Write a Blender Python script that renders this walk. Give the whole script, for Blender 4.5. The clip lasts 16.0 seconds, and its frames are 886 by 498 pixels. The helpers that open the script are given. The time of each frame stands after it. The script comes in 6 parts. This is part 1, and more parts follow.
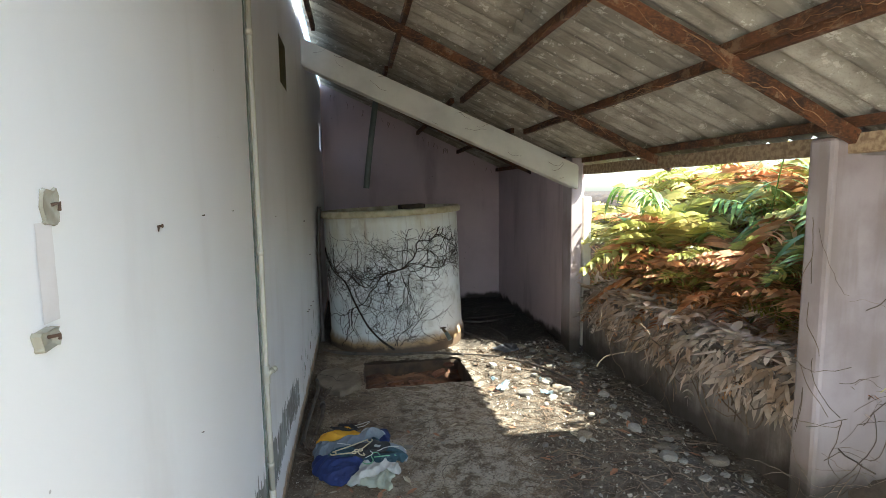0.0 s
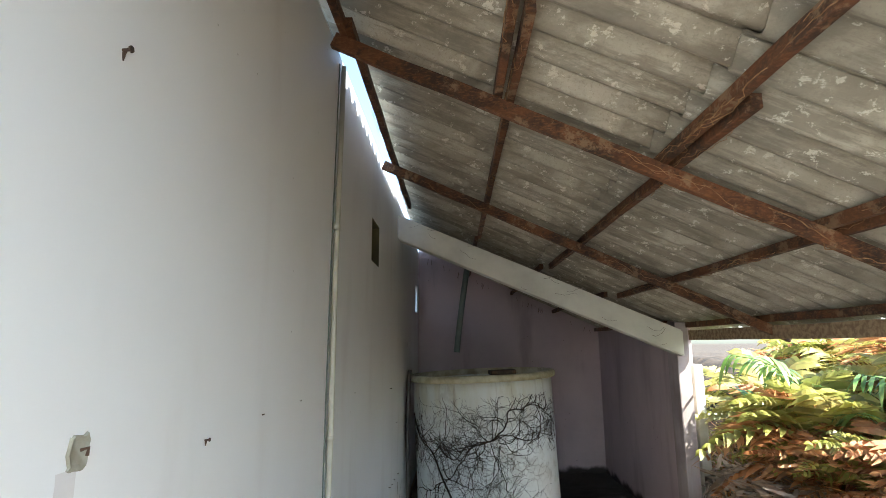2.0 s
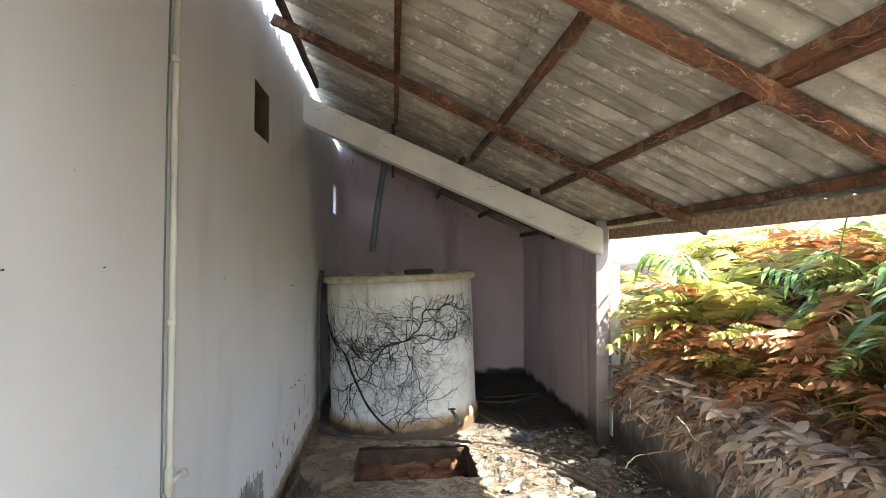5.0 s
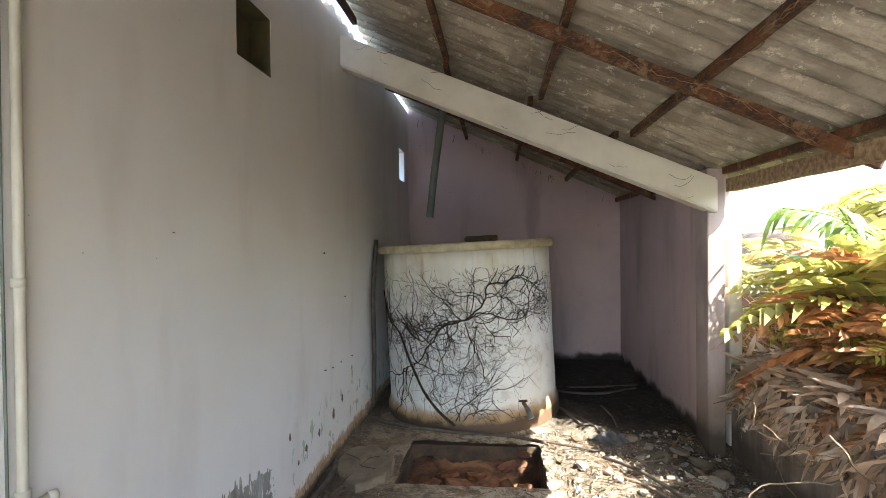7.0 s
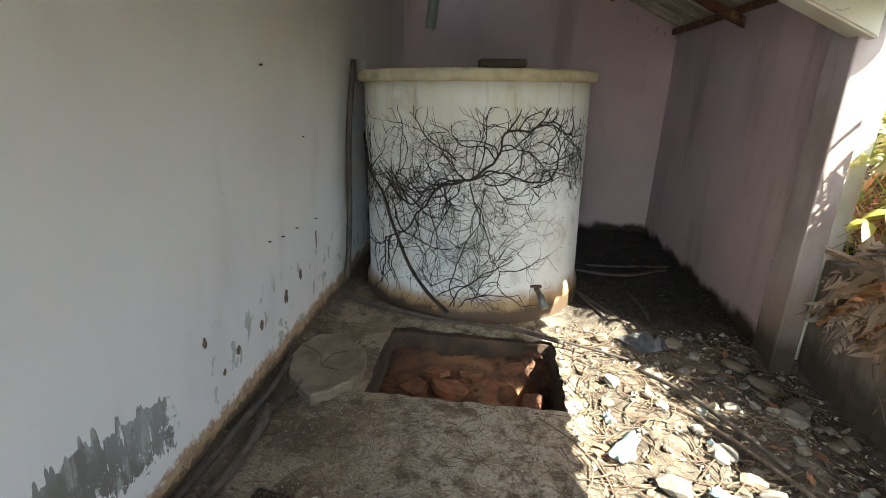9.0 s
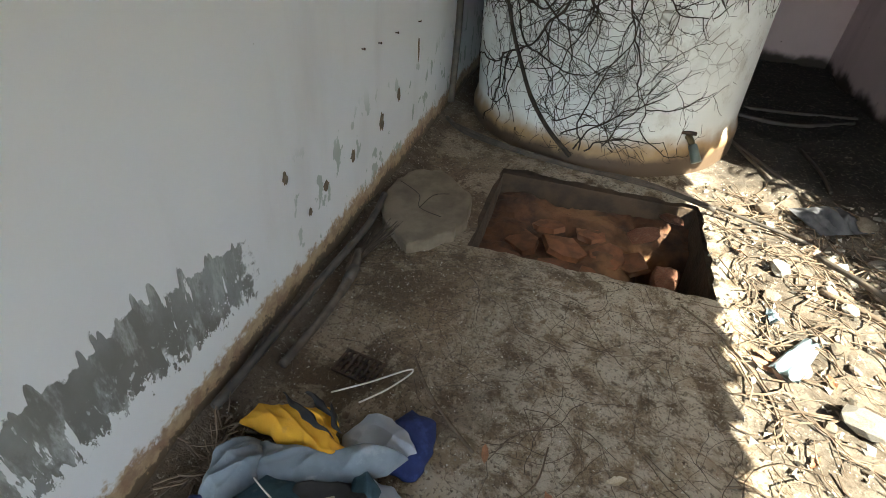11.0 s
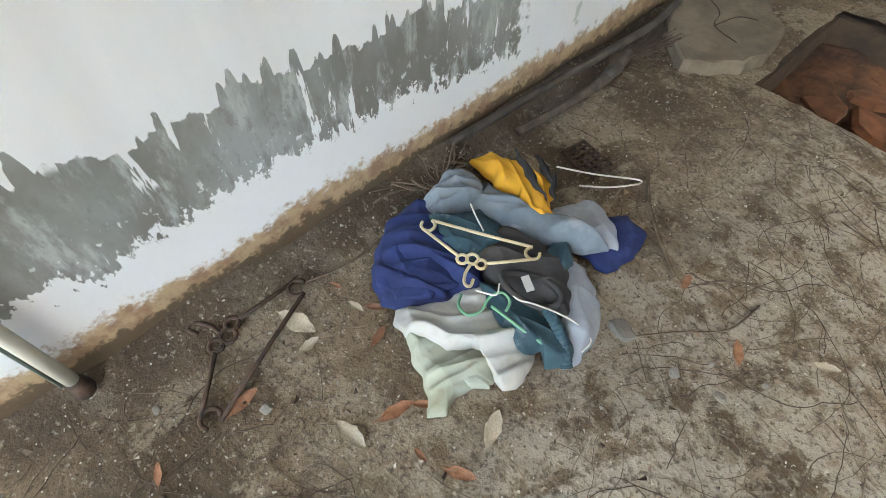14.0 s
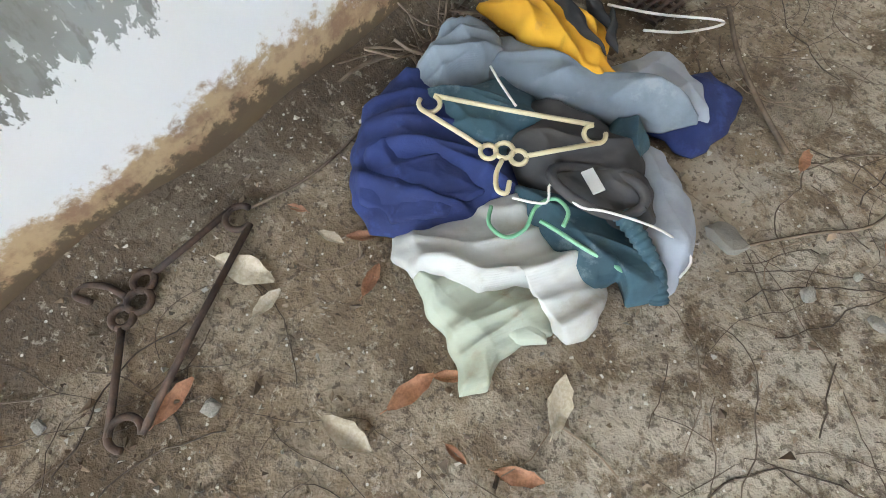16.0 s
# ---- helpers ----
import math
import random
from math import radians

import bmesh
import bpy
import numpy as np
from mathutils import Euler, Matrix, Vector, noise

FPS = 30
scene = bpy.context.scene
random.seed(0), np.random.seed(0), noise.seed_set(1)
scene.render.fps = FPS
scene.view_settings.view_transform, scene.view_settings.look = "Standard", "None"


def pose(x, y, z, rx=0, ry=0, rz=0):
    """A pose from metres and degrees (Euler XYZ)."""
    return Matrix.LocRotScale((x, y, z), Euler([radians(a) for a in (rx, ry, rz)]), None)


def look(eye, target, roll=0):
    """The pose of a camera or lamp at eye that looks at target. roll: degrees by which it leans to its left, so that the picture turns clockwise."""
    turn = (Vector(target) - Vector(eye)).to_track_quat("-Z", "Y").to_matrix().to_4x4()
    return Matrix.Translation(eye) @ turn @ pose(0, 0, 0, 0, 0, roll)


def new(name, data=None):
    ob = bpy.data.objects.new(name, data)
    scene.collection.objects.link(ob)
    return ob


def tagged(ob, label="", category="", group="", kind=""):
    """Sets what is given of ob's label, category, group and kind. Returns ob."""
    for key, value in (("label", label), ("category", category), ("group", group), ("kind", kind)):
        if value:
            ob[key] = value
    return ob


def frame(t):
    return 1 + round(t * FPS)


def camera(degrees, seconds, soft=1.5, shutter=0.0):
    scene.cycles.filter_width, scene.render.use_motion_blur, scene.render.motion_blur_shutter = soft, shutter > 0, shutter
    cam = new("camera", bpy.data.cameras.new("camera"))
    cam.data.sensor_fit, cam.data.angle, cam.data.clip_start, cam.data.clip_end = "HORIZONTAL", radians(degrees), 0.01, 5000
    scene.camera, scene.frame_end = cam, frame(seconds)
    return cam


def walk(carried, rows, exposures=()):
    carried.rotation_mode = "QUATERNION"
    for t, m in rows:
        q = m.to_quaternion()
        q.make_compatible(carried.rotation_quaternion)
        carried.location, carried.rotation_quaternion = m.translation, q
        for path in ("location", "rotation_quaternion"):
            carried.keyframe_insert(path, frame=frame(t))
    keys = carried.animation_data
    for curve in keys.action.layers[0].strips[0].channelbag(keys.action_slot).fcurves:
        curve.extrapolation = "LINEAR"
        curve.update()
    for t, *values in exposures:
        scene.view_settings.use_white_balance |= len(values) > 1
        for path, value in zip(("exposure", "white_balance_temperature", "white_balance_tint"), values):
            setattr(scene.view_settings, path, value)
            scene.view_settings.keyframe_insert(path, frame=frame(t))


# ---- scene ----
cam = camera(81.6, 16.0, soft=0.8)
PATH = [
    (0, (-0.034, 0.019, 1.873), (0.308, 1.977, 1.653), -0.7),
    (0.5, (0.029, 0.109, 1.9), (0.327, 2.083, 1.792), -0.1),
    (1, (0.034, 0.151, 1.942), (0.24, 2.14, 1.99), -0.1),
    (1.5, (0.077, 0.108, 1.984), (0.157, 2.096, 2.195), -0.3),
    (2, (0.116, 0.042, 2.026), (0.072, 2.008, 2.39), -0.3),
    (2.5, (0.13, 0.005, 2.051), (0.058, 1.958, 2.478), 0.2),
    (3, (0.188, 0.029, 2.018), (0.231, 2.001, 2.349), -0.5),
    (3.5, (0.254, 0.034, 1.98), (0.422, 2.017, 2.181), -0.0),
    (4, (0.264, 0.06, 1.951), (0.498, 2.042, 2.072), 0.3),
    (4.2, (0.245, 0.145, 1.94), (0.488, 2.128, 2.047), 0.5),
    (6.3, (0.647, 0.959, 1.678), (0.611, 2.959, 1.658), -1.0),
    (6.5, (0.666, 1.048, 1.683), (0.583, 3.046, 1.664), -1.0),
    (7, (0.771, 1.313, 1.693), (0.562, 3.302, 1.665), -0.7),
    (7.5, (0.81, 1.585, 1.646), (0.53, 3.56, 1.502), -0.1),
    (8, (0.738, 1.922, 1.593), (0.454, 3.877, 1.279), 0.4),
    (8.2, (0.72, 2.046, 1.582), (0.449, 3.991, 1.203), 1.0),
    (10.3, (0.463, 3.01, 1.457), (0.402, 4.756, 0.485), 4.6),
    (10.5, (0.445, 3.028, 1.419), (0.301, 4.726, 0.373), 4.1),
    (11, (0.39, 3.013, 1.39), (-0.003, 4.552, 0.175), 4.2),
    (11.5, (0.385, 2.965, 1.358), (-0.245, 4.287, -0.003), 3.8),
    (12, (0.404, 2.88, 1.306), (-0.363, 3.985, -0.174), 3.6),
    (12.5, (0.397, 2.828, 1.296), (-0.437, 3.785, -0.25), 3.2),
    (13, (0.377, 2.831, 1.26), (-0.472, 3.699, -0.33), 3.2),
    (13.5, (0.431, 2.812, 1.269), (-0.425, 3.636, -0.341), 2.8),
    (14, (0.421, 2.848, 1.211), (-0.407, 3.649, -0.424), 1.7),
    (14.5, (0.326, 2.911, 1.05), (-0.428, 3.679, -0.636), 1.0),
    (15, (0.274, 2.965, 0.925), (-0.393, 3.701, -0.811), 1.7),
    (15.5, (0.235, 2.971, 0.876), (-0.365, 3.662, -0.902), 1.9),
    (16, (0.2, 2.964, 0.819), (-0.35, 3.613, -0.991), 1.8),
]
walk(cam, [(t, look(eye, target, roll)) for t, eye, target, roll in PATH],
     exposures=[(0, 2.30, 6000, 1), (2.5, 2.30, 5950, 1), (4, 2.52, 6100, 4), (6.5, 2.93, 6450, 7), (8, 2.9, 6400, 5), (10.5, 2.6, 6550, 0), (11, 2.8, 6600, 1), (12, 3.52, 6700, 1), (13, 3.53, 6700, 1), (14.5, 3.74, 6800, 1), (16, 3.82, 6800, 2)])

# ---- sky and sun ----
SUN = Vector((0.77, -0.50, 1.0)).normalized()
world = bpy.data.worlds.new("sky")
scene.world = world
world.use_nodes = True
wn = world.node_tree.nodes
sky = wn.new("ShaderNodeTexSky")
sky.sky_type, sky.sun_disc = "NISHITA", False
sky.sun_elevation = math.asin(SUN.z)
sky.sun_rotation = math.atan2(SUN.x, SUN.y)
sky.air_density, sky.dust_density = 1.0, 2.0
world.node_tree.links.new(sky.outputs[0], wn["Background"].inputs[0])
wn["Background"].inputs[1].default_value = 0.15
sun = new("sun", bpy.data.lights.new("sun", "SUN"))
sun.data.energy, sun.data.angle, sun.data.color = 5.0, radians(0.53), (1.0, 0.93, 0.82)
sun.matrix_world = look(SUN * 30, (0, 0, 0))


# ---- materials ----
def material(name, rough=0.8, metal=0.0):
    m = bpy.data.materials.new(name)
    m.use_nodes = True
    b = m.node_tree.nodes["Principled BSDF"]
    b.inputs["Roughness"].default_value = rough
    b.inputs["Metallic"].default_value = metal
    return m, m.node_tree.nodes, m.node_tree.links, b


class Net:
    """A small helper that chains shader nodes of one material."""

    def __init__(self, name, rough=0.8, metal=0.0):
        self.m, self.n, self.l, self.b = material(name, rough, metal)
        self.co = self.n.new("ShaderNodeTexCoord").outputs["Object"]

    def noise(self, scale, detail=4, stretch=(1, 1, 1), rough=0.55, warp=0.0):
        mp = self.n.new("ShaderNodeMapping")
        mp.inputs["Scale"].default_value = stretch
        self.l.new(self.co, mp.inputs["Vector"])
        t = self.n.new("ShaderNodeTexNoise")
        t.inputs["Scale"].default_value, t.inputs["Detail"].default_value = scale, detail
        t.inputs["Roughness"].default_value, t.inputs["Distortion"].default_value = rough, warp
        self.l.new(mp.outputs[0], t.inputs["Vector"])
        return t.outputs["Fac"]

    def cells(self, scale, stretch=(1, 1, 1), feature="F1"):
        mp = self.n.new("ShaderNodeMapping")
        mp.inputs["Scale"].default_value = stretch
        self.l.new(self.co, mp.inputs["Vector"])
        t = self.n.new("ShaderNodeTexVoronoi")
        t.feature = feature
        t.inputs["Scale"].default_value = scale
        self.l.new(mp.outputs[0], t.inputs["Vector"])
        return t.outputs["Distance"]

    def axis(self, i):
        s = self.n.new("ShaderNodeSeparateXYZ")
        self.l.new(self.co, s.inputs[0])
        return s.outputs[i]

    def put(self, socket, v):
        if isinstance(v, (int, float)):
            socket.default_value = v
        elif isinstance(v, tuple):
            socket.default_value = (*v[:3], 1.0)
        else:
            self.l.new(v, socket)

    def calc(self, op, a, b=0.0, clamp=False):
        k = self.n.new("ShaderNodeMath")
        k.operation, k.use_clamp = op, clamp
        self.put(k.inputs[0], a)
        self.put(k.inputs[1], b)
        return k.outputs[0]

    def step(self, v, lo, hi):
        k = self.n.new("ShaderNodeMapRange")
        k.interpolation_type = "SMOOTHSTEP"
        k.inputs["From Min"].default_value, k.inputs["From Max"].default_value = lo, hi
        self.put(k.inputs["Value"], v)
        return k.outputs[0]

    def mix(self, f, a, b, mode="MIX"):
        k = self.n.new("ShaderNodeMix")
        k.data_type, k.blend_type = "RGBA", mode
        self.put(k.inputs[0], f)
        self.put(k.inputs[6], a)
        self.put(k.inputs[7], b)
        return k.outputs[2]

    def vary(self, c, amount=0.3):
        """Lightness that differs from object to object."""
        r = self.n.new("ShaderNodeObjectInfo").outputs["Random"]
        k = self.n.new("ShaderNodeHueSaturation")
        self.put(k.inputs["Color"], c)
        self.put(k.inputs["Value"], self.calc("ADD", self.calc("MULTIPLY", r, amount), 1 - amount / 2))
        return k.outputs[0]

    def island(self, c, amount=0.5):
        r = self.n.new("ShaderNodeNewGeometry").outputs["Random Per Island"]
        k = self.n.new("ShaderNodeHueSaturation")
        self.put(k.inputs["Color"], c)
        self.put(k.inputs["Value"], self.calc("ADD", self.calc("MULTIPLY", r, amount), 1 - amount / 2))
        return k.outputs[0]

    def done(self, colour, bump=None, strength=0.3, dist=0.01, rough=None):
        self.put(self.b.inputs["Base Color"], colour)
        if rough is not None:
            self.put(self.b.inputs["Roughness"], rough)
        if bump is not None:
            k = self.n.new("ShaderNodeBump")
            k.inputs["Strength"].default_value, k.inputs["Distance"].default_value = strength, dist
            self.l.new(bump, k.inputs["Height"])
            self.l.new(k.outputs[0], self.b.inputs["Normal"])
        return self.m


def simple(name, c1, c2, scale=8, rough=0.8, metal=0.0, bump=0.3, dist=0.004, stretch=(1, 1, 1), detail=6, vary=0.0, island=0.0, c3=None, fine=None):
    k = Net(name, rough, metal)
    n1 = k.noise(scale, detail, stretch)
    c = k.mix(k.step(n1, 0.35, 0.65), c1, c2)
    if c3:
        c = k.mix(k.step(k.noise(scale * 0.23, 4, stretch, warp=0.5), 0.52, 0.7), c, c3)
    if vary:
        c = k.vary(c, vary)
    if island:
        c = k.island(c, island)
    n2 = k.noise(fine or scale * 6, 3, stretch)
    return k.done(c, k.calc("ADD", n1, k.calc("MULTIPLY", n2, 0.5)), bump, dist)


def wall_paint():
    """Old white emulsion on plaster with peeled, damp grey patches low down and a brown dirt band at the foot."""
    k = Net("old_white_wall_paint", 0.55)
    y, z = k.axis(1), k.axis(2)
    big, mid, fine = k.noise(0.7, 3), k.noise(5, 5), k.noise(60, 4)
    paint = k.mix(k.step(big, 0.3, 0.7), (0.82, 0.83, 0.84), (0.76, 0.76, 0.765))
    paint = k.mix(k.calc("MULTIPLY", k.step(k.noise(2.2, 6, (1, 1, 0.25)), 0.52, 0.72), 0.35), paint, (0.58, 0.55, 0.54))
    # peeled band: rounded fingers side by side above, a flaky broken edge below
    fall = k.step(y, 3.3, 4.25)
    rag = k.noise(30, 5, (1, 1, 0.8), 0.6)
    finger = k.cells(27, (0.001, 1, 0.05))
    swell = k.noise(3.4, 3, (0.001, 1, 0.001), 0.6)
    top = k.calc("SUBTRACT", 0.59, k.calc("MULTIPLY", fall, 0.10))
    top = k.calc("ADD", top, k.calc("MULTIPLY", k.calc("SUBTRACT", swell, 0.5), 0.24))
    top = k.calc("SUBTRACT", top, k.calc("MINIMUM", k.calc("MULTIPLY", k.calc("POWER", finger, 3.4), 1.1), 0.062))
    top = k.calc("ADD", top, k.calc("MULTIPLY", k.calc("SUBTRACT", rag, 0.5), 0.06))
    below = k.step(k.calc("SUBTRACT", top, z), -0.003, 0.003)
    low = k.calc("ADD", k.calc("SUBTRACT", 0.30, k.calc("MULTIPLY", fall, 0.07)), k.calc("MULTIPLY", k.calc("SUBTRACT", k.noise(4, 4, (1, 1, 0.6), 0.6), 0.5), 0.22))
    low = k.calc("ADD", low, k.calc("MULTIPLY", k.calc("SUBTRACT", k.noise(34, 6, (1, 1, 0.55), 0.7), 0.5), 0.24))
    above = k.step(k.calc("SUBTRACT", z, low), -0.004, 0.004)
    along = k.calc("MULTIPLY", k.step(y, 1.2, 1.6), k.calc("SUBTRACT", 1.0, k.step(k.calc("ADD", y, k.calc("MULTIPLY", rag, 0.3)), 4.16, 4.2)))
    slots = k.calc("MULTIPLY", k.step(k.noise(24, 5, (1, 1, 0.16), 0.6), 0.60, 0.62), k.step(k.noise(5, 4), 0.44, 0.52))
    flakes = k.calc("MULTIPLY", k.step(k.noise(44, 6, (1, 1, 0.7), 0.65), 0.605, 0.62), k.calc("SUBTRACT", 1.0, k.step(z, 0.30, 0.44)))
    holes = k.calc("MULTIPLY", k.calc("SUBTRACT", 1.0, slots), k.calc("SUBTRACT", 1.0, flakes))
    band = k.calc("MULTIPLY", k.calc("MULTIPLY", below, above), k.calc("MULTIPLY", along, holes))
    grey = k.mix(k.step(k.noise(3.5, 6, (1, 1, 0.6)), 0.35, 0.65), (0.33, 0.345, 0.335), (0.19, 0.185, 0.165))
    grey = k.mix(k.step(k.noise(14, 7, (1, 1, 0.3), 0.7), 0.5, 0.66), grey, (0.43, 0.445, 0.43))
    grey = k.mix(k.calc("MULTIPLY", k.step(k.noise(40, 6, (1, 1, 0.4), 0.7), 0.53, 0.64), 0.6), grey, (0.20, 0.20, 0.18))
    c = k.mix(band, paint, grey)
    # scattered greenish flakes further in
    far = k.calc("MULTIPLY", k.step(y, 4.2, 4.4), k.calc("SUBTRACT", 1.0, k.step(z, 0.42, 0.62)))
    fl = k.calc("MULTIPLY", far, k.step(k.noise(11, 4, (1, 1, 0.7)), 0.59, 0.62))
    c = k.mix(k.calc("MULTIPLY", fl, 0.8), c, (0.36, 0.42, 0.36))
    # rising damp and rust-brown dirt at the foot
    foot = k.calc("ADD", z, k.calc("MULTIPLY", k.calc("SUBTRACT", mid, 0.5), 0.12))
    foot = k.calc("ADD", foot, k.calc("MULTIPLY", k.calc("SUBTRACT", k.noise(38, 6, rough=0.7), 0.5), 0.16))
    damp = k.calc("SUBTRACT", 1.0, k.step(foot, 0.125, 0.165))
    c = k.mix(k.calc("MULTIPLY", damp, 0.9), c, k.mix(k.step(k.noise(16, 6, rough=0.7), 0.40, 0.62), (0.44, 0.30, 0.14), (0.25, 0.125, 0.045)))
    dirt = k.calc("SUBTRACT", 1.0, k.step(foot, 0.06, 0.085))
    c = k.mix(k.calc("MULTIPLY", dirt, 0.92), c, (0.10, 0.072, 0.045))
    specks = k.step(k.cells(9), 0.035, 0.02)
    c = k.mix(k.calc("MULTIPLY", specks, 0.5), c, (0.15, 0.12, 0.1))
    h = k.calc("ADD", k.calc("MULTIPLY", mid, 0.3), k.calc("MULTIPLY", fine, 0.15))
    h = k.calc("SUBTRACT", h, k.calc("MULTIPLY", band, 0.5))
    return k.done(c, h, 0.45, 0.004, k.calc("ADD", 0.5, k.calc("MULTIPLY", band, 0.35)))


def pink_paint():
    k = Net("faded_pink_wall_paint", 0.7)
    z = k.axis(2)
    c = k.mix(k.step(k.noise(1.1, 5), 0.35, 0.65), (0.57, 0.45, 0.455), (0.49, 0.385, 0.395))
    c = k.mix(k.calc("MULTIPLY", k.step(k.noise(2.6, 6, (1, 1, 0.2)), 0.5, 0.7), 0.6), c, (0.30, 0.23, 0.22))
    # nearly black below a ragged line close to the floor
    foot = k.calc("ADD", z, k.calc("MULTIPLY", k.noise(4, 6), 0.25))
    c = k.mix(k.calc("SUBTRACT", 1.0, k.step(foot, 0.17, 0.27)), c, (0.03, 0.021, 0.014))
    c = k.mix(k.step(k.cells(7), 0.05, 0.03), c, (0.12, 0.09, 0.08))
    return k.done(c, k.noise(30, 5), 0.3, 0.004)


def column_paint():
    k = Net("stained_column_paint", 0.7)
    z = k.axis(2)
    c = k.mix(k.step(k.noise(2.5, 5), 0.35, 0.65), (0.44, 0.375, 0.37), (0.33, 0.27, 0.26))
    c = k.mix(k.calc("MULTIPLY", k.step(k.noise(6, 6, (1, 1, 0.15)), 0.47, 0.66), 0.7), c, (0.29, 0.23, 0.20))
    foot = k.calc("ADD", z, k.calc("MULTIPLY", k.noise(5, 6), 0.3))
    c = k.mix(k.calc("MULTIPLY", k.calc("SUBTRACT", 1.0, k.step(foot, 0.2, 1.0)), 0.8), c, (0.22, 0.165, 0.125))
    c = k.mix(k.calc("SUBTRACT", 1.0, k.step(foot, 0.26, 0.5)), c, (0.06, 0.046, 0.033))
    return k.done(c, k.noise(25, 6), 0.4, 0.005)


def dirt_floor():
    """Trodden concrete under brown dirt: worn pale patches, crumbs, and traces of roots, with some daylight and shade
    painted in.
    """
    k = Net("dirty_concrete", 0.92)
    x, y = k.axis(0), k.axis(1)
    a, b, f = k.noise(2.2, 7, rough=0.65), k.noise(9, 8, rough=0.7), k.noise(70, 5, rough=0.7)
    c = k.mix(k.step(a, 0.40, 0.60), (0.102, 0.070, 0.040), (0.205, 0.148, 0.092))
    # worn patches with crisp, broken edges
    worn = k.calc("ADD", k.calc("MULTIPLY", k.noise(3.2, 9, rough=0.72, warp=0.5), 0.75), k.calc("MULTIPLY", b, 0.25))
    c = k.mix(k.calc("MULTIPLY", k.step(worn, 0.50, 0.55), 0.7), c, (0.325, 0.262, 0.186))
    # pale patches gather towards the garden opening, putting its daylight into the colour
    pale = k.calc("MULTIPLY", k.step(k.calc("ADD", x, k.calc("MULTIPLY", a, 0.9)), 0.45, 0.95), k.step(k.noise(8.5, 9, rough=0.76, warp=0.4), 0.42, 0.56))
    c = k.mix(k.calc("MULTIPLY", pale, 0.8), c, (0.45, 0.39, 0.31))
    c = k.mix(k.calc("MULTIPLY", k.step(k.noise(5.5, 9, rough=0.75, warp=0.6), 0.54, 0.64), 0.4), c, (0.080, 0.057, 0.037))
    # root traces grown over the slab, at three sizes
    for scale, width, cut, amount in ((5.0, 0.012, 0.46, 0.45), (11.0, 0.024, 0.50, 0.4), (23.0, 0.035, 0.54, 0.2)):
        mp = k.n.new("ShaderNodeVectorMath")
        mp.operation = "MULTIPLY_ADD"
        wob = k.n.new("ShaderNodeTexNoise")
        wob.inputs["Scale"].default_value, wob.inputs["Detail"].default_value = scale * 0.9, 4
        k.l.new(k.co, wob.inputs["Vector"])
        k.l.new(wob.outputs["Color"], mp.inputs[0])
        mp.inputs[1].default_value = (1.1 / scale,) * 3
        k.l.new(k.co, mp.inputs[2])
        vor = k.n.new("ShaderNodeTexVoronoi")
        vor.feature = "DISTANCE_TO_EDGE"
        vor.inputs["Scale"].default_value = scale
        k.l.new(mp.outputs[0], vor.inputs["Vector"])
        line = k.calc("SUBTRACT", 1.0, k.step(vor.outputs["Distance"], 0.0, width))
        line = k.calc("MULTIPLY", line, k.step(k.noise(scale * 0.45, 4), cut, cut + 0.1))
        c = k.mix(k.calc("MULTIPLY", line, amount), c, (0.050, 0.036, 0.024))
    soil = k.step(k.calc("ADD", x, k.calc("MULTIPLY", k.noise(3, 5), 0.5)), 1.30, 1.5)
    c = k.mix(k.calc("MULTIPLY", soil, 0.8), c, k.mix(k.step(b, 0.4, 0.62), (0.036, 0.027, 0.019), (0.125, 0.10, 0.075)))
    edge = k.step(k.calc("SUBTRACT", k.calc("MULTIPLY", k.noise(5, 6), 0.24), k.calc("ADD", x, 0.46)), -0.03, 0.07)
    c = k.mix(k.calc("MULTIPLY", edge, 0.6), c, (0.055, 0.037, 0.023))
    # wet floor behind the tank, its colour also carrying the back corner's shade
    wet_shade = k.calc("MULTIPLY", k.step(k.calc("ADD", y, k.calc("MULTIPLY", k.noise(2.5, 5), 0.9)), 6.0, 6.7), k.step(x, 1.1, 1.45))
    c = k.mix(k.calc("MULTIPLY", wet_shade, 0.96), c, (0.012, 0.009, 0.006))
    # crumbs: dark and pale grains
    c = k.mix(k.calc("MULTIPLY", k.step(f, 0.54, 0.60), 0.62), c, (0.058, 0.042, 0.029))
    c = k.mix(k.calc("MULTIPLY", k.step(k.noise(48, 6, rough=0.75), 0.57, 0.63), 0.5), c, (0.46, 0.40, 0.31))
    c = k.mix(k.step(k.cells(38), 0.11, 0.08), c, (0.52, 0.48, 0.41))
    h = k.calc("ADD", k.calc("MULTIPLY", b, 0.8), k.calc("MULTIPLY", f, 0.5))
    return k.done(c, h, 1.0, 0.016)


